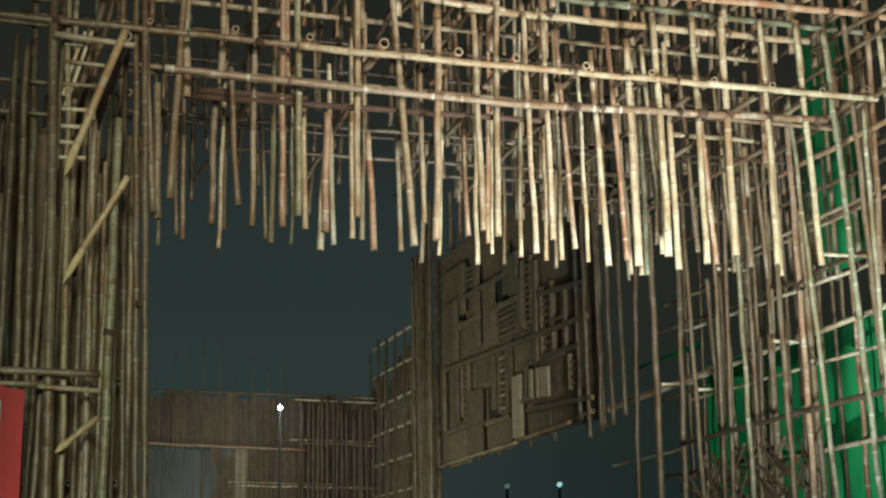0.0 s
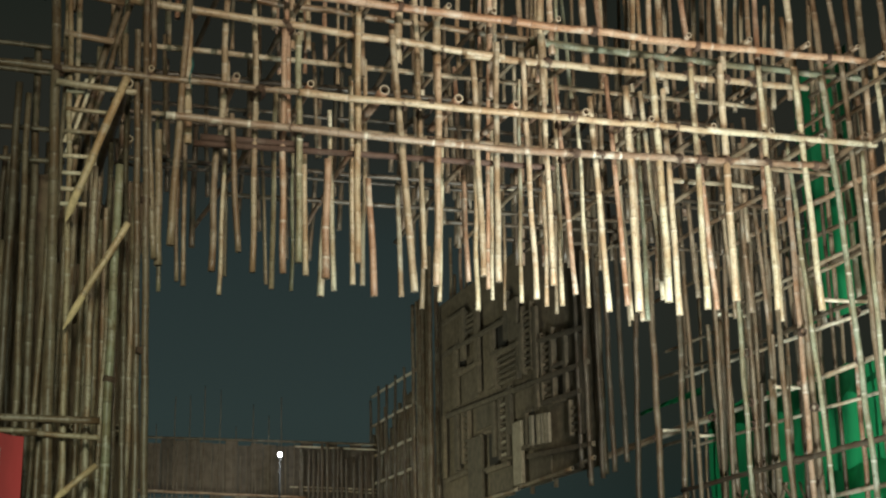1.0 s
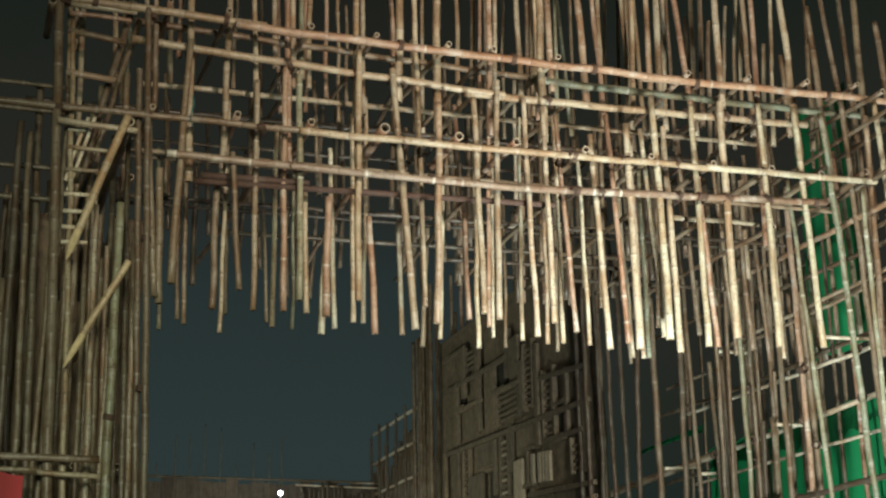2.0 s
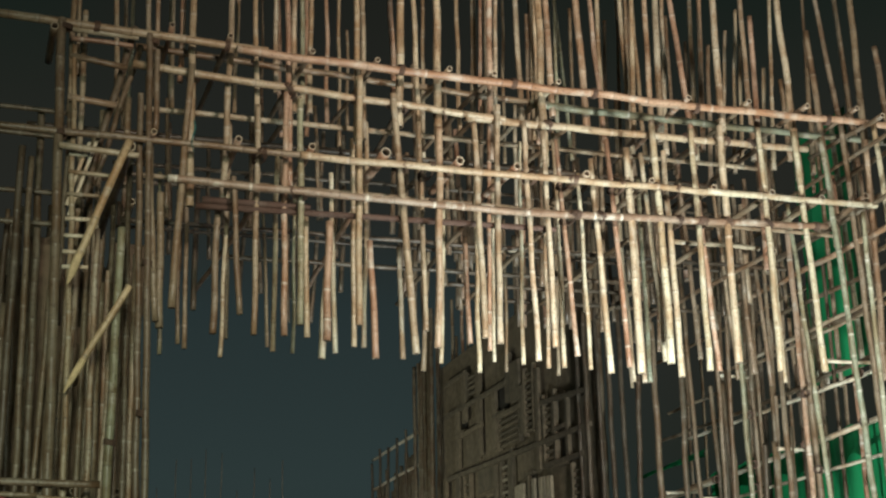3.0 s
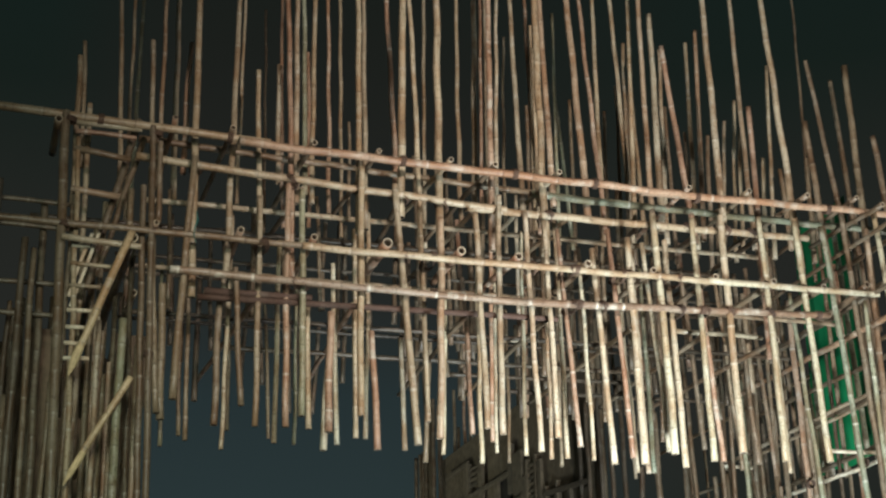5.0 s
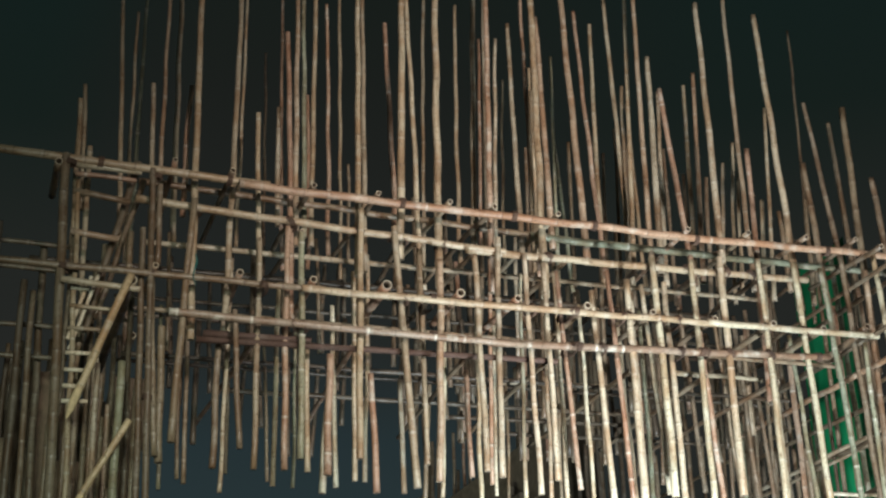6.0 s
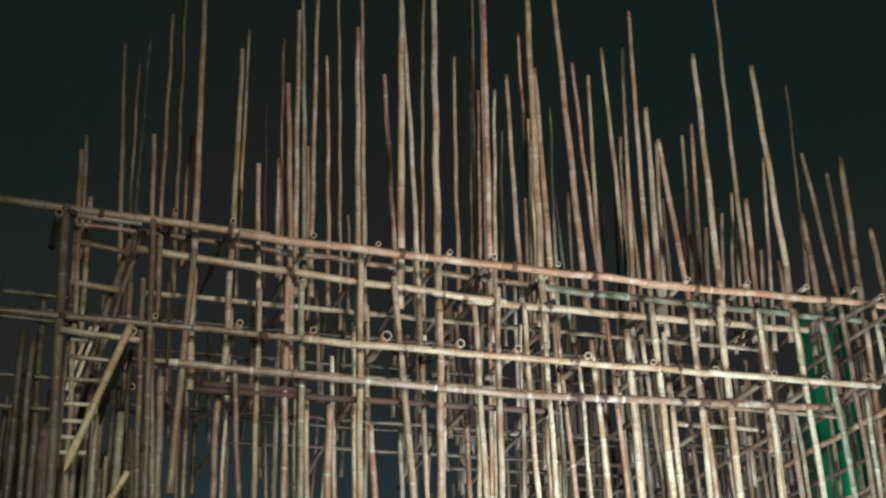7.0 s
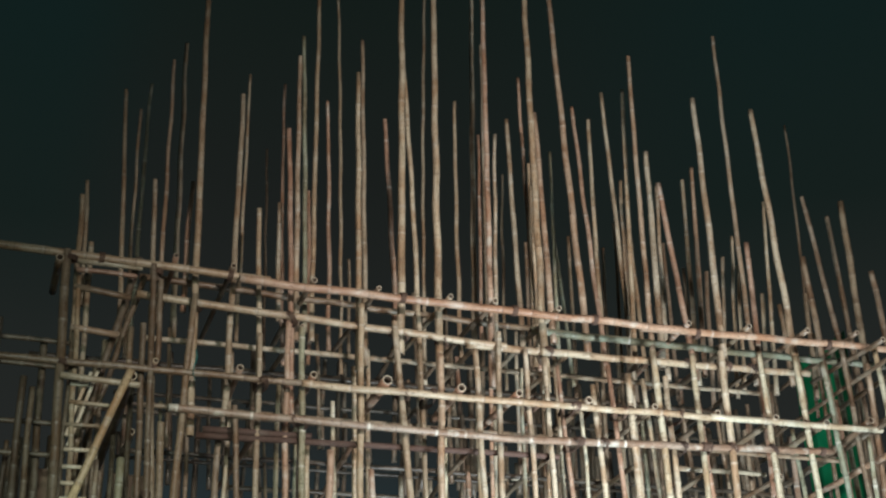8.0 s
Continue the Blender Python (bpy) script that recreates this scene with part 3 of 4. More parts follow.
ribbon = bmesh.new()
prev = None
for k in range(13):
    q = k / 12
    w, dx = 0.006 * (1 + 0.4 * math.sin(5 * q)), 0.012 * math.sin(7 * q)
    pair = [ribbon.verts.new((dx - w, 0.01 * math.sin(9 * q), -0.30 * q)), ribbon.verts.new((dx + w, 0.012 * math.sin(9 * q + 0.8), -0.30 * q))]
    if prev:
        ribbon.faces.new((prev[0], prev[1], pair[1], pair[0]))
    prev = pair
part("ribbon", ribbon, RIBBON, gate, "torn teal plastic ribbon", pose(1.585, 11.925, 6.63), True)

# ---- the right side: a pole wall along the street ----
wall_r = thing("bamboo_wall", (8.4, 17, 0), "tall wall of lashed bamboo poles along the street", "scaffold")
RIGHT_A = (
    (8.4, 17.68, 17.45, 5.9, 42), (8.28, 16.86, 16.71, 6.44, 47), (8.32, 16.28, 15.96, 6.74, 42), (8.2, 15.36, 15.65, 6.97, 31),
    (8.35, 15.37, 15.15, 5.98, 33), (8.45, 15.49, 15.15, 7.12, 27), (8.3, 15.05, 14.7, 7.05, 29), (8.25, 14.34, 14.43, 7.12, 32),
    (8.4, 14.49, 14.48, 6.44, 29), (8.5, 14.44, 14.46, 7.05, 26), (8.45, 14.28, 14.05, 6.51, 28), (8.25, 13.43, 13.59, 6.51, 36),
    (8.3, 13.27, 13.26, 6.82, 36), (8.2, 12.56, 13.04, 6.82, 29),     (8.2, 11.65, 11.7, 6.28, 27),
)
for x, y0, y1, high, mm in RIGHT_A:
    # most wall poles are darkened by colour, as the lamps barely reach them
    cane(wall_r, "upright", (x, y0, 0), (x, y1, high), mm / 1000, DIM if y0 > 17 else GREEN if y0 < 12.6 or mm == 32 else RED if (y0, mm) == (13.27, 36) else SHADED, 0.85)
cane(wall_r, "upright", (8.37, 12.05, 0), (8.04, 12.05, 7.2), 0.034, GREEN, 0.85)
cane(wall_r, "upright", (8.65, 12.25, 0), (8.44, 12.25, 7.45), 0.034, SHADED, 0.85)
cane(wall_r, "upright", (8.98, 12.0, 0), (8.67, 12.0, 7.42), 0.034, PALEB, 0.85)
cane(gate, "hanging_pole", (8.53, 12.1, 4.67), (8.61, 12.1, 7.25), 0.033, TAN, 0.9)
for x, y, high, mm in ((8.75, 13.0, 7.2, 30), (8.8, 14.1, 6.9, 30), (8.7, 15.2, 6.7, 28)):
    cane(wall_r, "upright", (x, y, 0), (x + 0.03, y, high), mm / 1000, pick(0.1, 0.1, 0.3), 0.85)
for k in range(5):
    x, y = rng.uniform(8.65, 9.2), 13.6 + 0.5 * k
    cane(wall_r, "upright", (x, y, 0), (x + rng.uniform(-0.1, 0.1), y, rng.uniform(5.2, 7.4)), rng.uniform(0.024, 0.034), OLD if k % 2 else DIM, 0.85, sides=8)
crowd = random.Random(33)
for k in range(13):
    y = 13.35 + 0.17 * k + crowd.uniform(-0.12, 0.12)
    lean = crowd.uniform(-0.3, 0.22)
    cane(wall_r, "upright", (8.38 + crowd.uniform(0, 0.22), y, 0), (8.40 + crowd.uniform(0, 0.2), y + lean, crowd.uniform(4.3, 6.4)), crowd.uniform(0.024, 0.042), (SHADED, OLD, SHADED, DIM, OLD)[k % 5], 0.85, sides=8)
# rails: depth from, to, height from, to, radius
for y0, y1, z0, z1, mm in ((8.5, 19.0, 4.38, 4.05, 38), (8.0, 15.9, 4.76, 4.76, 29), (8.2, 15.8, 3.90, 3.89, 25), (8.0, 16.1, 3.5, 3.38, 36), (8.4, 16.2, 3.10, 2.96, 34), (16.0, 18.2, 3.33, 3.30, 24),
                           (8.5, 15.0, 6.16, 6.2, 42), (8.5, 14.9, 5.45, 5.37, 30), (9.0, 14.6, 5.35, 5.3, 27), (11.0, 15.4, 6.5, 6.45, 30), (11.2, 15.2, 7.1, 7.05, 28), (15.0, 19.4, 4.2, 4.1, 30), (14.8, 16.4, 5.15, 5.17, 26), (11.6, 13.0, 7.32, 7.38, 32)):
    far = 1.0 if mm == 36 or z0 > 6 else 1.05
    x0, x1 = (8.26 if mm == 36 else 8.30 * far if z < 6 else 8.5 for z in (z0, z1))
    # lit rails get the bright colour, others darker ones
    cane(wall_r, "rail", (x0, y0 * far, 1.6 + (z0 - 1.6) * far), (x1, y1 * far, 1.6 + (z1 - 1.6) * far), (0.95 if mm == 36 else 0.85) * mm / 1000, DIM if mm == 36 else SHADED if z0 > 6.3 else BRIGHT if mm in (29, 38, 34, 25, 24) else TAN, 0.85)
for y, z in ((12.2, 4.27), (13.3, 4.23), (14.4, 4.2), (15.3, 4.17), (13.2, 4.76), (14.4, 4.76), (12.2, 3.45), (13.5, 3.44), (14.5, 3.42), (15.6, 3.4), (12.2, 4.76), (16.8, 4.12), (13.1, 3.94), (14.4, 3.94)):
    lashing(wall_r, (8.3, y, z), 0.036, (0.0, 1, 0.1))
for y, z, end in ((13.95, 4.30, 0.55), (16.75, 4.22, 0.5), (15.85, 4.02, 0.4), (12.9, 5.05, 0.7), (15.2, 5.4, 0.6)):
    cane(wall_r, "cross_stub", (8.36, y, z), (8.36 + end, y + 0.08, z + 0.03), 0.022, BRIGHT, 0.9)
lrng = random.Random(5)
for k in range(90):
    y, z = 13.3 + 3.0 * lrng.random(), 1.9 + 0.95 * lrng.random()
    dy, dz = lrng.uniform(0.18, 0.42) * lrng.choice((-1, 1)), lrng.uniform(0.3, 0.75)
    cane(wall_r, "lattice_stick", (8.40 + 0.02 * (k % 3), y - dy, z), (8.40 + 0.02 * (k % 3), y + dy, min(z + dz, 3.25)), lrng.uniform(0.013, 0.026), (SHADED, DIM, OLD, DIM, SHADED, TAN)[k % 6], 0.8, 0.04 * lrng.uniform(-1, 1), sides=8)

for k, (y, lean) in enumerate(((12.9, 0.1), (13.25, -0.12), (13.5, 0.08), (13.8, -0.05), (14.15, 0.15), (14.4, -0.1), (14.7, 0.1))):
    cane(wall_r, "upright", (9.15 + 0.05 * (k % 3), y, 5.0 + 0.1 * (k % 3)), (9.12 + 0.05 * (k % 3), y + lean, 7.6 + 0.25 * (k % 4)), 0.028 + 0.003 * (k % 3), (OLD, SHADED, GREEN)[k % 3], 0.85, sides=8)
for y0, y1, z0, z1 in ((11.5, 15.6, 6.85, 6.75), (11.8, 15.4, 6.02, 6.1), (11.6, 15.2, 5.62, 5.75), (12.0, 15.6, 7.25, 7.2), (11.4, 15.5, 5.2, 5.1)):
    cane(wall_r, "rail", (9.02, y0, z0), (9.02, y1, z1), 0.030, SHADED, 0.9, sides=8)

# outer row behind it, with the green cloth hung on it
wall_o = thing("bamboo_wall", (9.7, 14, 0), "outer row of bamboo poles behind the street wall", "scaffold")
for k in range(16):
    y = 9.6 + 0.62 * k + rng.uniform(-0.2, 0.2)
    cane(wall_o, "upright", (9.74, y, 0), (9.74 + rng.uniform(-0.1, 0.1), y + rng.uniform(-0.15, 0.15), rng.uniform(6.2, 8.6)), rng.uniform(0.024, 0.034), pick(0.5, 0.2, 0.1), 0.8)
for z in (3.2, 4.4, 5.4, 6.6):
    cane(wall_o, "rail", (9.70, 9.0, z), (9.70, 19.5, z + rng.uniform(-0.1, 0.1)), 0.028, TAN, 0.85)


def hanging_cloth(width, height, folds, depth, nx=60, nz=24, ragged=0.0):
    """A cloth in the xz plane from its top-left corner, with hanging folds and a thickness."""
    bm = bmesh.new()
    grid = []
    for i in range(nx + 1):
        col = []
        for j in range(nz + 1):
            s, q = i / nx, j / nz
            y = depth * (math.sin(folds * s * 6.28 + 1.3 * math.sin(3 * q)) * (0.35 + 0.65 * q) + 0.6 * noise.noise((s * 7, q * 5, width)))
            z = -q * height - 0.06 * abs(math.sin(s * folds * 3.14)) * (1 - q) + ragged * noise.noise((s * 9, 3.3, 0)) * q
            col.append(bm.verts.new((s * width, y, z)))
        grid.append(col)
    for i in range(nx):
        for j in range(nz):
            bm.faces.new((grid[i][j], grid[i + 1][j], grid[i + 1][j + 1], grid[i][j + 1]))
    return bm


for y0, y1, top, low in ((7.5, 17.9, 4.72, 0.5), (17.95, 20.3, 5.04, 4.93), (13.85, 15.1, 8.5, 5.30)):
    cl = part("green_cloth", hanging_cloth(y1 - y0, top - low, (y1 - y0) * (1.3 if top - low > 0.3 else 0.2), 0.05, 40 + int(8 * (y1 - y0))), NET, None, "", pose(9.62, y0, top, 0, 0, 90), True)
    tagged(cl, "green fabric sheet hung on the outer bamboo poles", "cloth")

# second cloth layers, added so the backlit sheet shows dark fold shadows
for y0, y1, top, low, tilt in ((12.2, 14.9, 3.62, 3.25, 2.0), (8.5, 12.4, 4.8, 4.35, -1.0), (14.0, 17.6, 4.66, 4.3, 0.5)):
    cl = part("green_cloth", hanging_cloth(y1 - y0, top - low, (y1 - y0) * 1.1, 0.03, 40, 8, 0.25), NET, None, "", pose(9.54, y0, top, 0, tilt, 90), True)
    tagged(cl, "green fabric strip added over the larger sheet as fold shadow", "cloth")

# ---- woven panel on the right side further along ----
panel = thing("bamboo_facade", (8.25, 22, 4), "large house-front facade made of split bamboo and mats", "facade")


def strip(ly, lz, thick=0.02):
    bm = bmesh.new()
    bmesh.ops.create_cube(bm, size=1)
    bmesh.ops.scale(bm, vec=(thick, ly, lz), verts=bm.verts)
    bmesh.ops.bevel(bm, geom=bm.edges[:], offset=min(0.006, thick * 0.3), segments=1, affect="EDGES")
    return bm


def panel_piece(name, y0, y1, z0, z1, x=8.2, thick=0.03, tilt=0.0, mat=None):
    part(name, strip(y1 - y0, z1 - z0, thick), mat or SPLIT, panel, "", pose(x, (y0 + y1) / 2, (z0 + z1) / 2, tilt, 0, 0))


panel_piece("backing", 18.62, 25.9, 4.0, 7.9, 8.34, 0.05)
LOUVRES = ((20.85, 21.25, 5.8, 6.81), (21.5, 22.5, 5.77, 6.36), (20.01, 20.46, 5.22, 6.21), (24.01, 24.33, 4.74, 5.63), (22.04, 22.42, 4.58, 5.51), (23.54, 24.08, 6.98, 7.37), (19.03, 19.43, 4.56, 5))
OPENINGS = ((24.3, 24.7, 6.42, 6.87), (22.16, 22.67, 6.37, 6.82), (22.65, 23.13, 4.48, 5.05), (19.62, 19.93, 5.12, 5.51), (19.65, 19.92, 5.66, 6.09), (21.01, 21.31, 4.61, 5.12))
PLANKS = ((24.1, 24.31, 6.53, 7.47), (23.33, 23.53, 5.81, 7.32), (24.51, 24.72, 5.75, 6.8), (22.55, 22.77, 5.8, 6.84), (21.83, 22.06, 6.45, 7.25), (21.42, 21.82, 6.4, 7.06), (21.28, 21.42, 5.81, 6.6), (20.6, 20.74, 5.12, 6.72), (21.37, 21.75, 4.04, 5.03), (23.28, 23.99, 3.92, 5.07), (24.53, 24.72, 4.61, 5.69), (22.56, 22.72, 4.61, 5.52), (21.82, 21.96, 4.87, 5.67), (18.8, 18.94, 4.47, 5.91), (19.46, 19.57, 5.11, 6.04), (21.1, 21.2, 4.55, 5.11), (19.97, 20.08, 5.57, 6.15), (25.3, 25.44, 4.55, 5.7))
LATHS = ((20.85, 20.97, 4.57, 5.03), (20.55, 20.67, 4.55, 5), (20.42, 20.51, 4.54, 4.99), (20.26, 20.37, 4.53, 4.98), (20.17, 20.24, 4.52, 4.97))
MATS = ((20.81, 21.81, 5.12, 5.71), (22.76, 23.75, 5.19, 5.64), (22.8, 23.3, 5.81, 6.81), (18.94, 19.9, 5.58, 6.13), (24.09, 25.26, 3.88, 4.5), (21.99, 23.1, 3.92, 4.42), (20.34, 21.25, 3.96, 4.42), (23.6, 24.53, 5.77, 6.31), (18.89, 19.54, 4.54, 5.46))
BATTENS = ((25.29, 24.09, 7.42, 7.42), (25.32, 22.00, 6.83, 6.79), (25.21, 18.67, 5.66, 5.47), (25.10, 24.02, 4.49, 4.52), (23.03, 21.98, 4.41, 4.42), (21.12, 18.59, 4.42, 4.29), (22.43, 21.34, 6.29, 6.28), (24.53, 23.26, 6.32, 6.33), (20.52, 18.72, 6.14, 5.98), (20.42, 18.90, 5.15, 5.09))
for y0, y1, z0, z1 in MATS:
    panel_piece("mat_sheet", y0, y1, z0, z1, 8.29, 0.03)
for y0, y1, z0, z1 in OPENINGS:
    # no real hole: a dark board carries the shade of the recess
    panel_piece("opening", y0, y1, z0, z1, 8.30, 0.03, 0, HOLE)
    panel_piece("sill", y0 - 0.06, y1 + 0.06, z0 - 0.06, z0, 8.24, 0.10)
    panel_piece("lintel", y0 - 0.04, y1 + 0.04, z1, z1 + 0.05, 8.25, 0.08)
for y0, y1, z0, z1 in LOUVRES:
    count = max(4, round((z1 - z0) / 0.105))
    for k in range(count):
        zz = z0 + k * (z1 - z0) / count
        panel_piece("slat", y0 + 0.03, y1 - 0.03, zz, zz + 0.045, 8.25, 0.05, 0, PALE if (y0, k % 2) == (22.04, 0) else None)
    panel_piece("stile", y0 - 0.03, y0 + 0.03, z0 - 0.05, z1 + 0.04, 8.24, 0.08)
    panel_piece("stile", y1 - 0.03, y1 + 0.03, z0 - 0.05, z1 + 0.04, 8.24, 0.08)
for y0, y1, z0, z1 in PLANKS:
    panel_piece("plank", y0, y1, z0, z1, 8.22, 0.06, 0, PALE if y0 == 21.37 else None)
for y0, y1, z0, z1 in LATHS:
    panel_piece("lath", y0, y1, z0, z1, 8.2, 0.05, 0, PALE)
for y0, y1, z0, z1 in BATTENS:
    bm = strip(abs(y1 - y0), 0.075, 0.06)
    part("batten", bm, SPLIT, panel, "", pose(8.21, (y0 + y1) / 2, (z0 + z1) / 2, math.degrees(math.atan2(z1 - z0, y1 - y0)) if y1 > y0 else math.degrees(math.atan2(z0 - z1, y0 - y1)), 0, 0))
for y0, y1, z in ((21.6, 25.9, 3.93), (19.4, 21.5, 4.0), (18.6, 19.3, 4.06)):
    cane(panel, "bottom_edge", (8.22, y0, z + 0.04), (8.22, y1, z), 0.03, TAN, 0.95, sides=8)
# short canes that hang beside the panel, shaded by their dark colour
for y, low in ((18.7, 3.72), (18.3, 3.78), (17.9, 3.82), (17.5, 3.9), (19.0, 4.0)):
    cane(wall_r, "hanging_pole", (8.2, y, low), (8.2, y + 0.05, low + 3.4), 0.036, DIM, 0.9)
for k in range(17):
    y = 19.3 + 0.4 * k + 0.13 * math.sin(5 * k)
    cane(panel, "back_pole", (8.44, y, 3.9 + 0.3 * (k % 3)), (8.44 + 0.02 * (k % 2), y + 0.1 * math.sin(3 * k), 8.9 + 0.5 * math.sin(2 * k)), 0.036, (SHADED, OLD, RED)[k % 3], 0.85, sides=8)
for y, low in ((18.52, 3.95), (18.42, 3.85)):
    cane(panel, "edge_pole", (8.30, y, low), (8.30, y + 0.04, 8.3), 0.045, SHADED, 0.9, sides=8)
for x, y in ((8.30, 26.05), (8.36, 26.2), (8.42, 26.35)):
    cane(wall_r, "upright", (x, y, 0), (x, y, 9.0), 0.05, SHADED, 0.85, sides=8)
for y in (26.4, 26.8, 27.1, 26.6):
    cane(wall_r, "upright", (8.15 + 0.1 * (y - 26.4), y, 0), (8.15, y, 8.2), 0.045, SHADED, 0.85)
for k in range(5):
    cane(wall_r, "upright", (8.05 + 0.05 * k, 25.6 + 0.25 * k, 0), (8.05 + 0.06 * k, 25.6 + 0.25 * k, 9.0), 0.05, SHADED, 0.8)

# ---- fence along and across the far end ----
fence_s = thing("bamboo_fence", (8.3, 29, 0), "bamboo fence of poles and rails beyond the woven panel", "fence")
for k in range(6):
    y = 27.3 + 0.66 * k
    cane(fence_s, "post", (8.22, y, 0), (8.22, y, 6.9 + rng.uniform(-0.1, 0.25) - 0.02 * k), 0.035, DIM, 0.8, sides=8)
for k in range(23):
    cane(fence_s, "post", (8.36, 27.2 + 0.165 * k, 0), (8.38, 27.2 + 0.165 * k + rng.uniform(-0.06, 0.06), rng.uniform(5.7, 6.8)), rng.uniform(0.04, 0.055), SHADED, 0.85, sides=8)
for z in (6.92, 6.26, 5.6, 5.0, 4.34, 3.7):
    cane(fence_s, "rail", (8.27, 27.0, z), (8.27, 30.7, z), 0.036, BRIGHT, 0.9, sides=8)
fence_e = thing("bamboo_fence", (5.6, 30.5, 0), "bamboo fence closing the far end of the street", "fence")
for k in range(62):
    x = 1.6 + 0.11 * k
    tall = rng.uniform(5.5, 5.9) if k % 3 or x > 6.5 else rng.uniform(6.0, 7.1)
    cane(fence_e, "post", (x, 30.3 + rng.uniform(-0.06, 0.06), 0), (x + rng.uniform(-0.06, 0.06), 30.35, tall), 0.017 + 0.022 * (x > 6.55), SHADED if x < 6.55 else DIM, 0.45 if x < 6.55 else 0.8, sides=8)
for x0, x1, z, r, kind in ((1.5, 8.4, 5.88, 0.026, SHADED), (6.5, 8.4, 5.76, 0.020, BRIGHT), (6.9, 8.4, 5.86, 0.013, BRIGHT), (6.4, 8.4, 4.90, 0.015, BRIGHT), (6.7, 8.4, 4.83, 0.015, BRIGHT), (5.3, 8.4, 3.92, 0.022, BRIGHT), (5.1, 7.4, 4.00, 0.014, BRIGHT), (1.5, 8.4, 3.2, 0.03, BRIGHT)):
    cane(fence_e, "rail", (x0, 30.44, z), (x1, 30.44, z - 0.03), r, kind, 0.9, sides=8)
cane(fence_e, "rail", (1.5, 30.2, 4.80), (6.7, 30.2, 4.66), 0.030, RED, 0.8, sides=8)
mat_far = thing("woven_mat", (5.0, 30.6, 4.7), "brown woven bamboo mat tied behind the far fence", "mat")
for k in range(24):
    x = 2.2 + 0.27 * k
    part("mat_strip", slab(0.262, 0.03, 0, rng.uniform(1.0, 1.12)), FACED, mat_far, "", pose(x, 30.56 + 0.012 * (k % 2), 4.76))
for k in range(14):
    x = 4.86 + 0.27 * k
    part("mat_strip", slab(0.255, 0.03, 0, rng.uniform(4.78, 4.9)), PALE if k == 2 else FACED, mat_far, "", pose(x, 30.62 + 0.012 * (k % 2), 0.0))
cane(fence_e, "rail", (2.7, 30.6, 4.74), (5.6, 30.6, 4.74), 0.02, DIM, 0.9, sides=8)
tarp = part("tarpaulin", hanging_cloth(2.3, 2.6, 2.2, 0.05, 30, 16), TARP, None, "", pose(3.0, 30.62, 4.72), True)
tagged(tarp, "grey-blue tarpaulin sheet hung behind the far fence", "tarpaulin")

# ---- the far lamp on its post ----
lamp_post = thing("street_lamp", (5.95, 29.3, 0), "lit white lamp on a thin post before the far fence", "lamp")


def rod(r, length, sides=12, r2=None):
    bm = bmesh.new()
    bmesh.ops.create_cone(bm, cap_ends=True, segments=sides, radius1=r, radius2=r if r2 is None else r2, depth=length)
    bmesh.ops.bevel(bm, geom=[e for e in bm.edges if len(e.link_faces) == 2 and e.calc_face_angle() > 1], offset=r * 0.1, segments=1, affect="EDGES")
    return bm


def bulb_mesh(r):
    bm = bmesh.new()
    bmesh.ops.create_uvsphere(bm, u_segments=16, v_segments=10, radius=r)
    for v in bm.verts:
        if v.co.z > 0:
            v.co.z *= 1.35
            v.co.x *= 1 - 0.35 * v.co.z / r / 1.35
            v.co.y *= 1 - 0.35 * v.co.z / r / 1.35
    return bm


part("post", rod(0.025, 5.3), DARKSTEEL, lamp_post, "", pose(5.95, 29.3, 2.65), True)
part("socket", rod(0.03, 0.10), DARKSTEEL, lamp_post, "", pose(5.95, 29.3, 5.335), True)
part("bulb", bulb_mesh(0.045), glowing("lamp_glow", (0.93, 0.93, 1.0), 22.0), lamp_post, "glowing white bulb", pose(5.95, 29.3, 5.43, 180, 0, 0), True)

for x, y, z in ((24.74, 60.0, 6.35), (22.27, 60.0, 6.25)):
    far = thing("street_lamp", (x, y, 0), "distant street lamp seen under the woven panel", "lamp", "distant street lamps")
    part("post", rod(0.06, 6.2), DARKSTEEL, far, "", pose(x, y, 3.1), True)
    part("bulb", bulb_mesh(0.11), DIMGLOW if x < 23 else FARGLOW, far, "pale blue glowing bulb", pose(x, y, z, 0, 55, 0), True)

# ---- the left side: tower and pole wall ----
tower = thing("bamboo_tower", (0.7, 12.5, 0), "tower of lashed bamboo poles carrying the gate bridge", "scaffold")
LEFT = (
    (0.56, 12.0, 7.5, -0.031, 48), (1.33, 12.0, 7.45, -0.031, 34), (1.265, 12.1, 6.9, -0.031, 34), (1.0, 12.0, 5.6, 0.004, 42), (0.34, 12.6, 6.4, -0.025, 33),
    (0.42, 13.0, 7.0, -0.024, 40), (0.70, 12.6, 7.9, -0.012, 31), (0.84, 13.0, 6.8, -0.01, 30), (0.90, 12.4, 5.7, -0.018, 29), (1.23, 12.8, 6.6, -0.027, 30),
    (0.66, 12.1, 7.3, -0.026, 28), (0.15, 12.1, 6.3, 0.0, 36), (-0.1, 12.5, 7.0, 0.0, 34), (0.05, 13.2, 6.0, 0.01, 30), (1.05, 13.4, 6.5, 0.0, 30), (0.45, 12.2, 6.8, 0.02, 27),
)
for x, y, high, lean, mm in LEFT:
    # backlit front posts: their shade is in the colour
    cane(tower, "upright", (x - lean * 2.4, y, 0), (x + lean * (high - 2.4), y, high), mm / 1000, GREEN if mm == 42 else DIM if x < 0.2 else SHADED if x > 1.19 or x < 0.6 else OLD if mm in (33, 30) else TAN, 0.85)
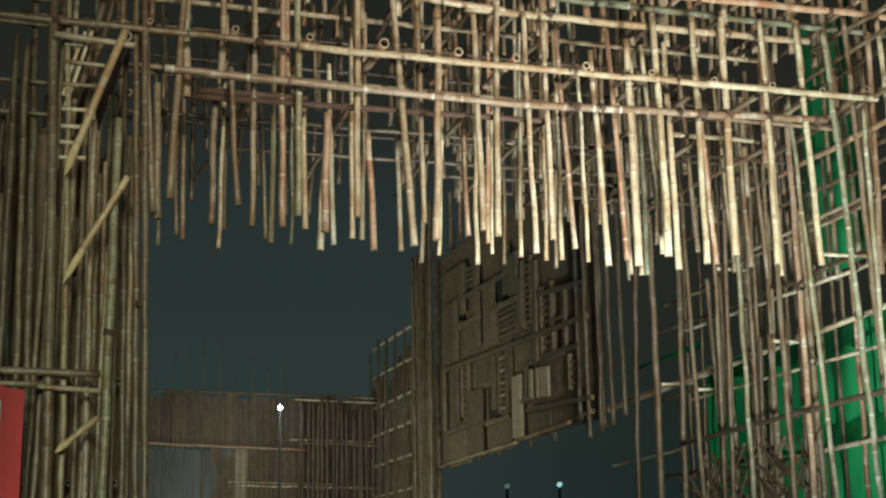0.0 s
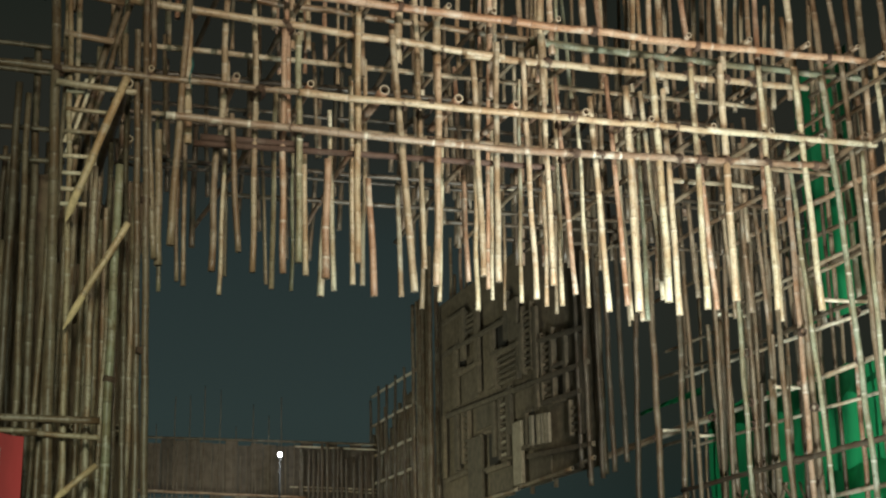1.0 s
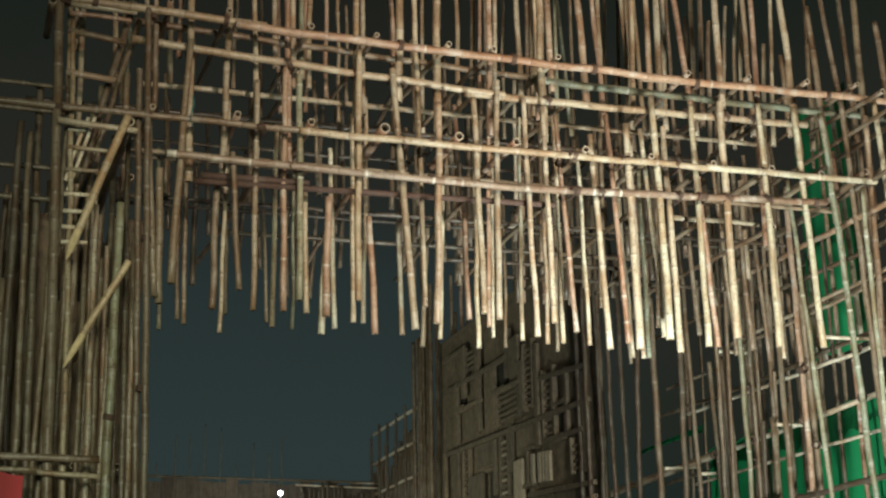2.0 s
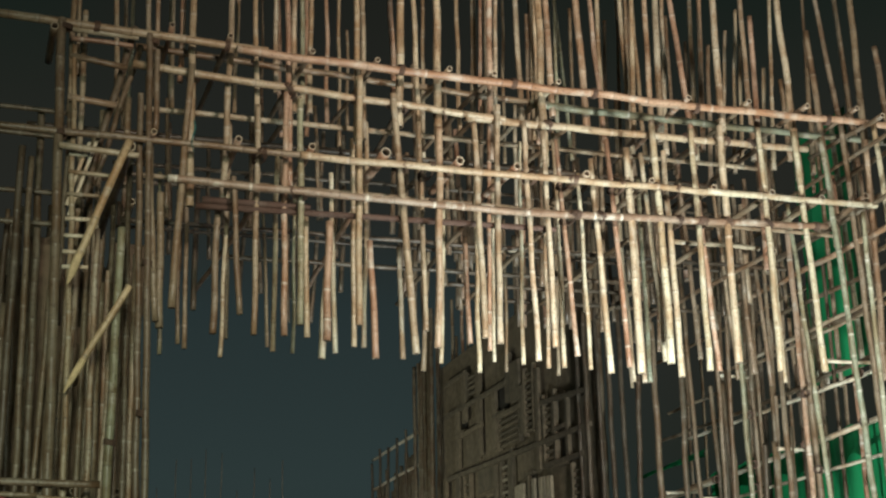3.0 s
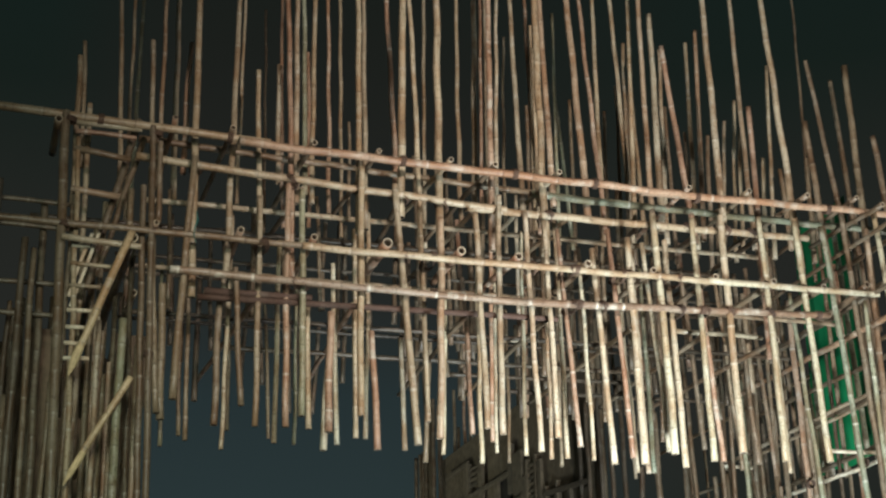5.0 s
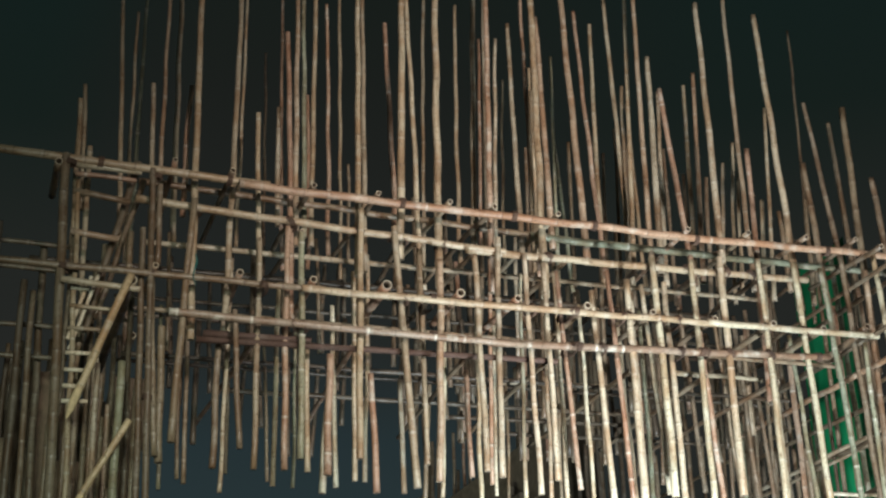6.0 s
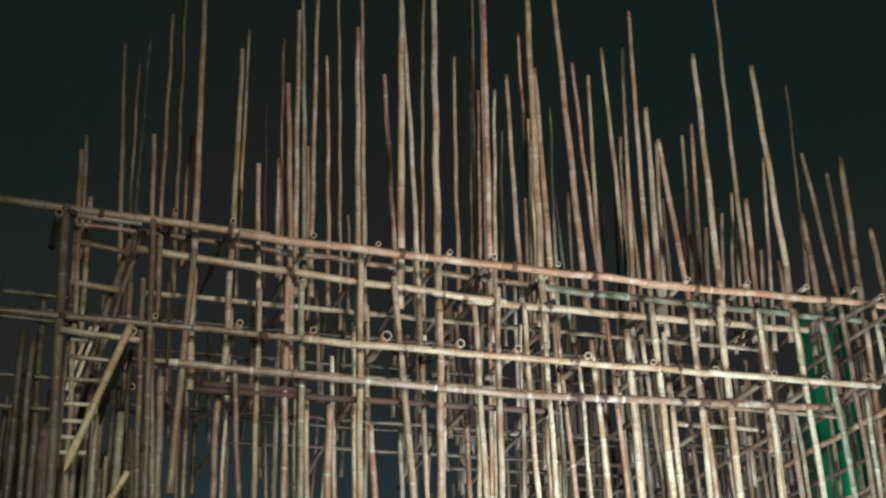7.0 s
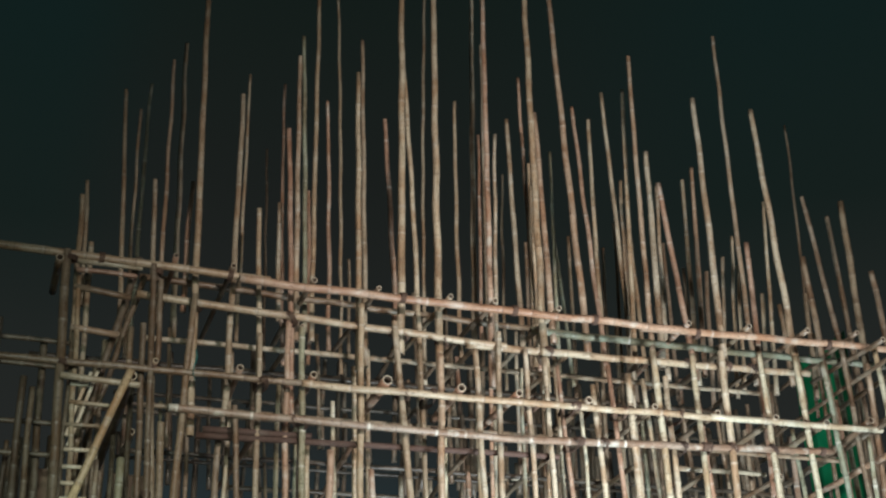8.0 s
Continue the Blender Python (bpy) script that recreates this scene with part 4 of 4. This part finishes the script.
for k in range(46):
    x = -0.95 + 0.049 * k + rng.uniform(-0.03, 0.03)
    y = 12.6 + 1.0 * rng.random()
    high = rng.uniform(4.6, 5.8) if k % 4 or x > 0.4 else rng.uniform(5.8, 6.4)
    # outer back poles are coloured as if in shade
    cane(tower, "upright", (x, y, 0), (x + rng.uniform(-0.12, 0.12), y, high), rng.uniform(0.026, 0.04), (DIM if k % 2 else SHADED) if x < 0.35 else TAN if k % 3 == 0 else OLD, 0.85, sides=8)
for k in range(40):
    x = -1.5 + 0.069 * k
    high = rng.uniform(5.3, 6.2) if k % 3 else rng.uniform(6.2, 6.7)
    cane(tower, "upright", (x, 14.75 + rng.uniform(-0.08, 0.08), 0), (x + rng.uniform(-0.05, 0.05), 14.75, high), rng.uniform(0.036, 0.048), DIM if k % 3 else SHADED, 0.9, sides=8)
upper_brace = cane(tower, "brace", (1.03, 11.86, 6.35), (0.66, 11.9, 5.27), 0.036, YELLOW, 0.95, label="broken pale bamboo brace")
middle_brace = cane(tower, "brace", (1.09, 11.86, 5.05), (0.74, 11.9, 4.38), 0.030, YELLOW, 0.95, label="broken pale bamboo brace")
lower_brace = cane(tower, "brace", (0.93, 11.88, 3.03), (0.70, 11.88, 2.83), 0.027, YELLOW, 0.95, label="broken pale bamboo brace")
cane(tower, "brace", (1.07, 12.3, 7.64), (0.7, 12.3, 5.95), 0.036, SHADED, 0.9)
cane(tower, "brace", (1.13, 12.38, 7.5), (0.78, 12.38, 6.1), 0.028, SHADED, 0.9)


def splinter(brace, a, b, r):
    """The torn end of a broken cane: a tongue of wood that narrows, with long uneven points."""
    a, b = Vector(a), Vector(b)
    way = b - a
    bm = bmesh.new()
    sides, rings = 10, []
    reach = [way.length * (1.0, 0.92, 0.7, 0.42, 0.3, 0.55, 0.38, 0.62, 0.8, 0.95)[k] for k in range(sides)]
    for q, wide in ((-0.03, 1.0), (0.35, 1.08), (0.75, 0.98), (1.0, 0.45)):
        rings.append([bm.verts.new((r * wide * math.cos(0.6283 * k), r * wide * math.sin(0.6283 * k), max(q, -0.03) * reach[k] if q > 0 else -0.03)) for k in range(sides)])
    for low, high in zip(rings, rings[1:]):
        for k in range(sides):
            bm.faces.new((low[k], low[(k + 1) % sides], high[(k + 1) % sides], high[k]))
    bm.faces.new(rings[0][::-1])
    bm.faces.new(rings[-1])
    part("splintered_end", bm, STUMP, brace, "torn pale yellow bamboo end", Matrix.Translation(a) @ way.to_track_quat("Z", "Y").to_matrix().to_4x4())


splinter(upper_brace, (0.66, 11.9, 5.27), (0.585, 11.9, 5.03), 0.034)
splinter(middle_brace, (0.74, 11.9, 4.38), (0.61, 11.9, 4.12), 0.029)
splinter(lower_brace, (0.70, 11.88, 2.83), (0.61, 11.88, 2.75), 0.026)
cane(tower, "rail", (0.50, 12.05, 7.432), (1.08, 12.05, 7.425), 0.030, PALEB, 0.95)
cane(tower, "rail", (0.50, 12.12, 7.37), (1.04, 12.12, 7.37), 0.024, RED, 0.95)
cane(tower, "joist", (1.044, 11.91, 6.318), (0.98, 15.0, 6.33), 0.044, OLD, 0.95)
cane(tower, "joist", (0.344, 11.93, 7.385), (0.33, 12.7, 7.39), 0.036, OLD, 0.95)
cane(tower, "rail", (0.5, 12.1, 7.19), (1.0, 12.1, 7.15), 0.030, OLD, 0.95)
cane(tower, "rail", (0.5, 12.1, 6.80), (0.92, 12.1, 6.77), 0.032, TAN, 0.95)
cane(tower, "rail", (-0.6, 11.9, 3.40), (0.94, 11.9, 3.39), 0.032, OLD, 0.95)
cane(tower, "rail", (0.2, 11.92, 3.30), (0.95, 11.92, 3.25), 0.024, TAN, 0.95)
cane(tower, "rail", (0.45, 11.93, 6.28), (1.12, 11.93, 6.24), 0.030, TAN, 0.95)
for x1, z in ((0.70, 6.26), (0.92, 6.09), (0.85, 5.89), (0.77, 5.67), (0.72, 5.51), (0.67, 5.37), (0.76, 5.24)):
    cane(tower, "rung", (0.545, 12.085, z + 0.005), (x1, 12.06, z), 0.020, BRIGHT if z < 5.8 or z > 6.2 else TAN, 0.95, sides=8)
for x0, z0, x1, z1 in ((0.79, 6.47, 0.57, 5.71), (0.71, 6.40, 0.55, 5.80)):
    cane(tower, "brace", (x0, 12.12, z0), (x1, 12.12, z1), 0.018, BRIGHT, 0.9, sides=8)
for z in (7.0, 6.75, 6.2, 5.9):
    cane(tower, "rail", (-1.5, 12.9, z), (0.6, 12.9, z - 0.02), 0.026, SHADED, 0.9)

for x, y, z, r in ((1.254, 12.0, 4.0, 0.036), (1.005, 12.0, 3.75, 0.041), (0.49, 12.0, 3.4, 0.052), (0.458, 12.0, 6.42, 0.047), (1.23, 12.0, 6.45, 0.033), (1.221, 12.0, 7.38, 0.032), (0.447, 12.0, 7.42, 0.046), (1.241, 12.0, 5.3, 0.034)):
    lashing(tower, (x, y, z), r, (0.1, 0, 1))

wall_l = thing("bamboo_wall", (1.25, 20, 0), "long dark wall of bamboo poles beyond the gate tower", "scaffold")
for k in range(34):
    y = 13.4 + 0.5 * k
    x = 1.25 if k % 2 else 0.85
    cane(wall_l, "upright", (x + rng.uniform(-0.08, 0.08), y, 0), (x + rng.uniform(-0.1, 0.1), y + rng.uniform(-0.2, 0.2), rng.uniform(6.2, 7.8)), rng.uniform(0.03, 0.042), OLD if k % 3 else TAN, 0.8, sides=8)
for z in (2.6, 3.5, 4.6, 5.5, 6.2):
    for x in (1.18, 0.8):
        cane(wall_l, "rail", (x, 13.0, z), (x, 30.0, z + rng.uniform(-0.1, 0.1)), 0.032, OLD, 0.8, sides=8)

# mats close the tower behind its poles
mat_near = thing("woven_mat", (0, 13.75, 0), "dull brown split-bamboo mats tied behind the tower", "mat")
for k in range(11):
    part("mat_strip", slab(0.285, 0.03, 0, 5.6 + 0.5 * math.sin(2.1 * k)), MATTING, mat_near, "", pose(-1.52 + 0.278 * k, 13.75 + 0.014 * (k % 2), 0, 0, rng.uniform(-0.4, 0.4), 0))

# ---- red cloth at the foot of the tower ----
cane(tower, "rail", (-1.4, 11.6, 3.27), (0.45, 11.62, 3.25), 0.022, OLD, 0.95)
red = part("red_banner", hanging_cloth(0.78, 1.9, 1.5, 0.015, 24, 16), BANNER, None, "", pose(-0.43, 11.57, 3.26, 0, 0, 0), True)
part("printed_patch", slab(0.30, 0.006, 0, 0.32), PATCH, red, "pale teal printed patch", pose(0.03, 11.545, 2.79))
tagged(red, "red cloth banner tied to the bamboo tower", "banner")
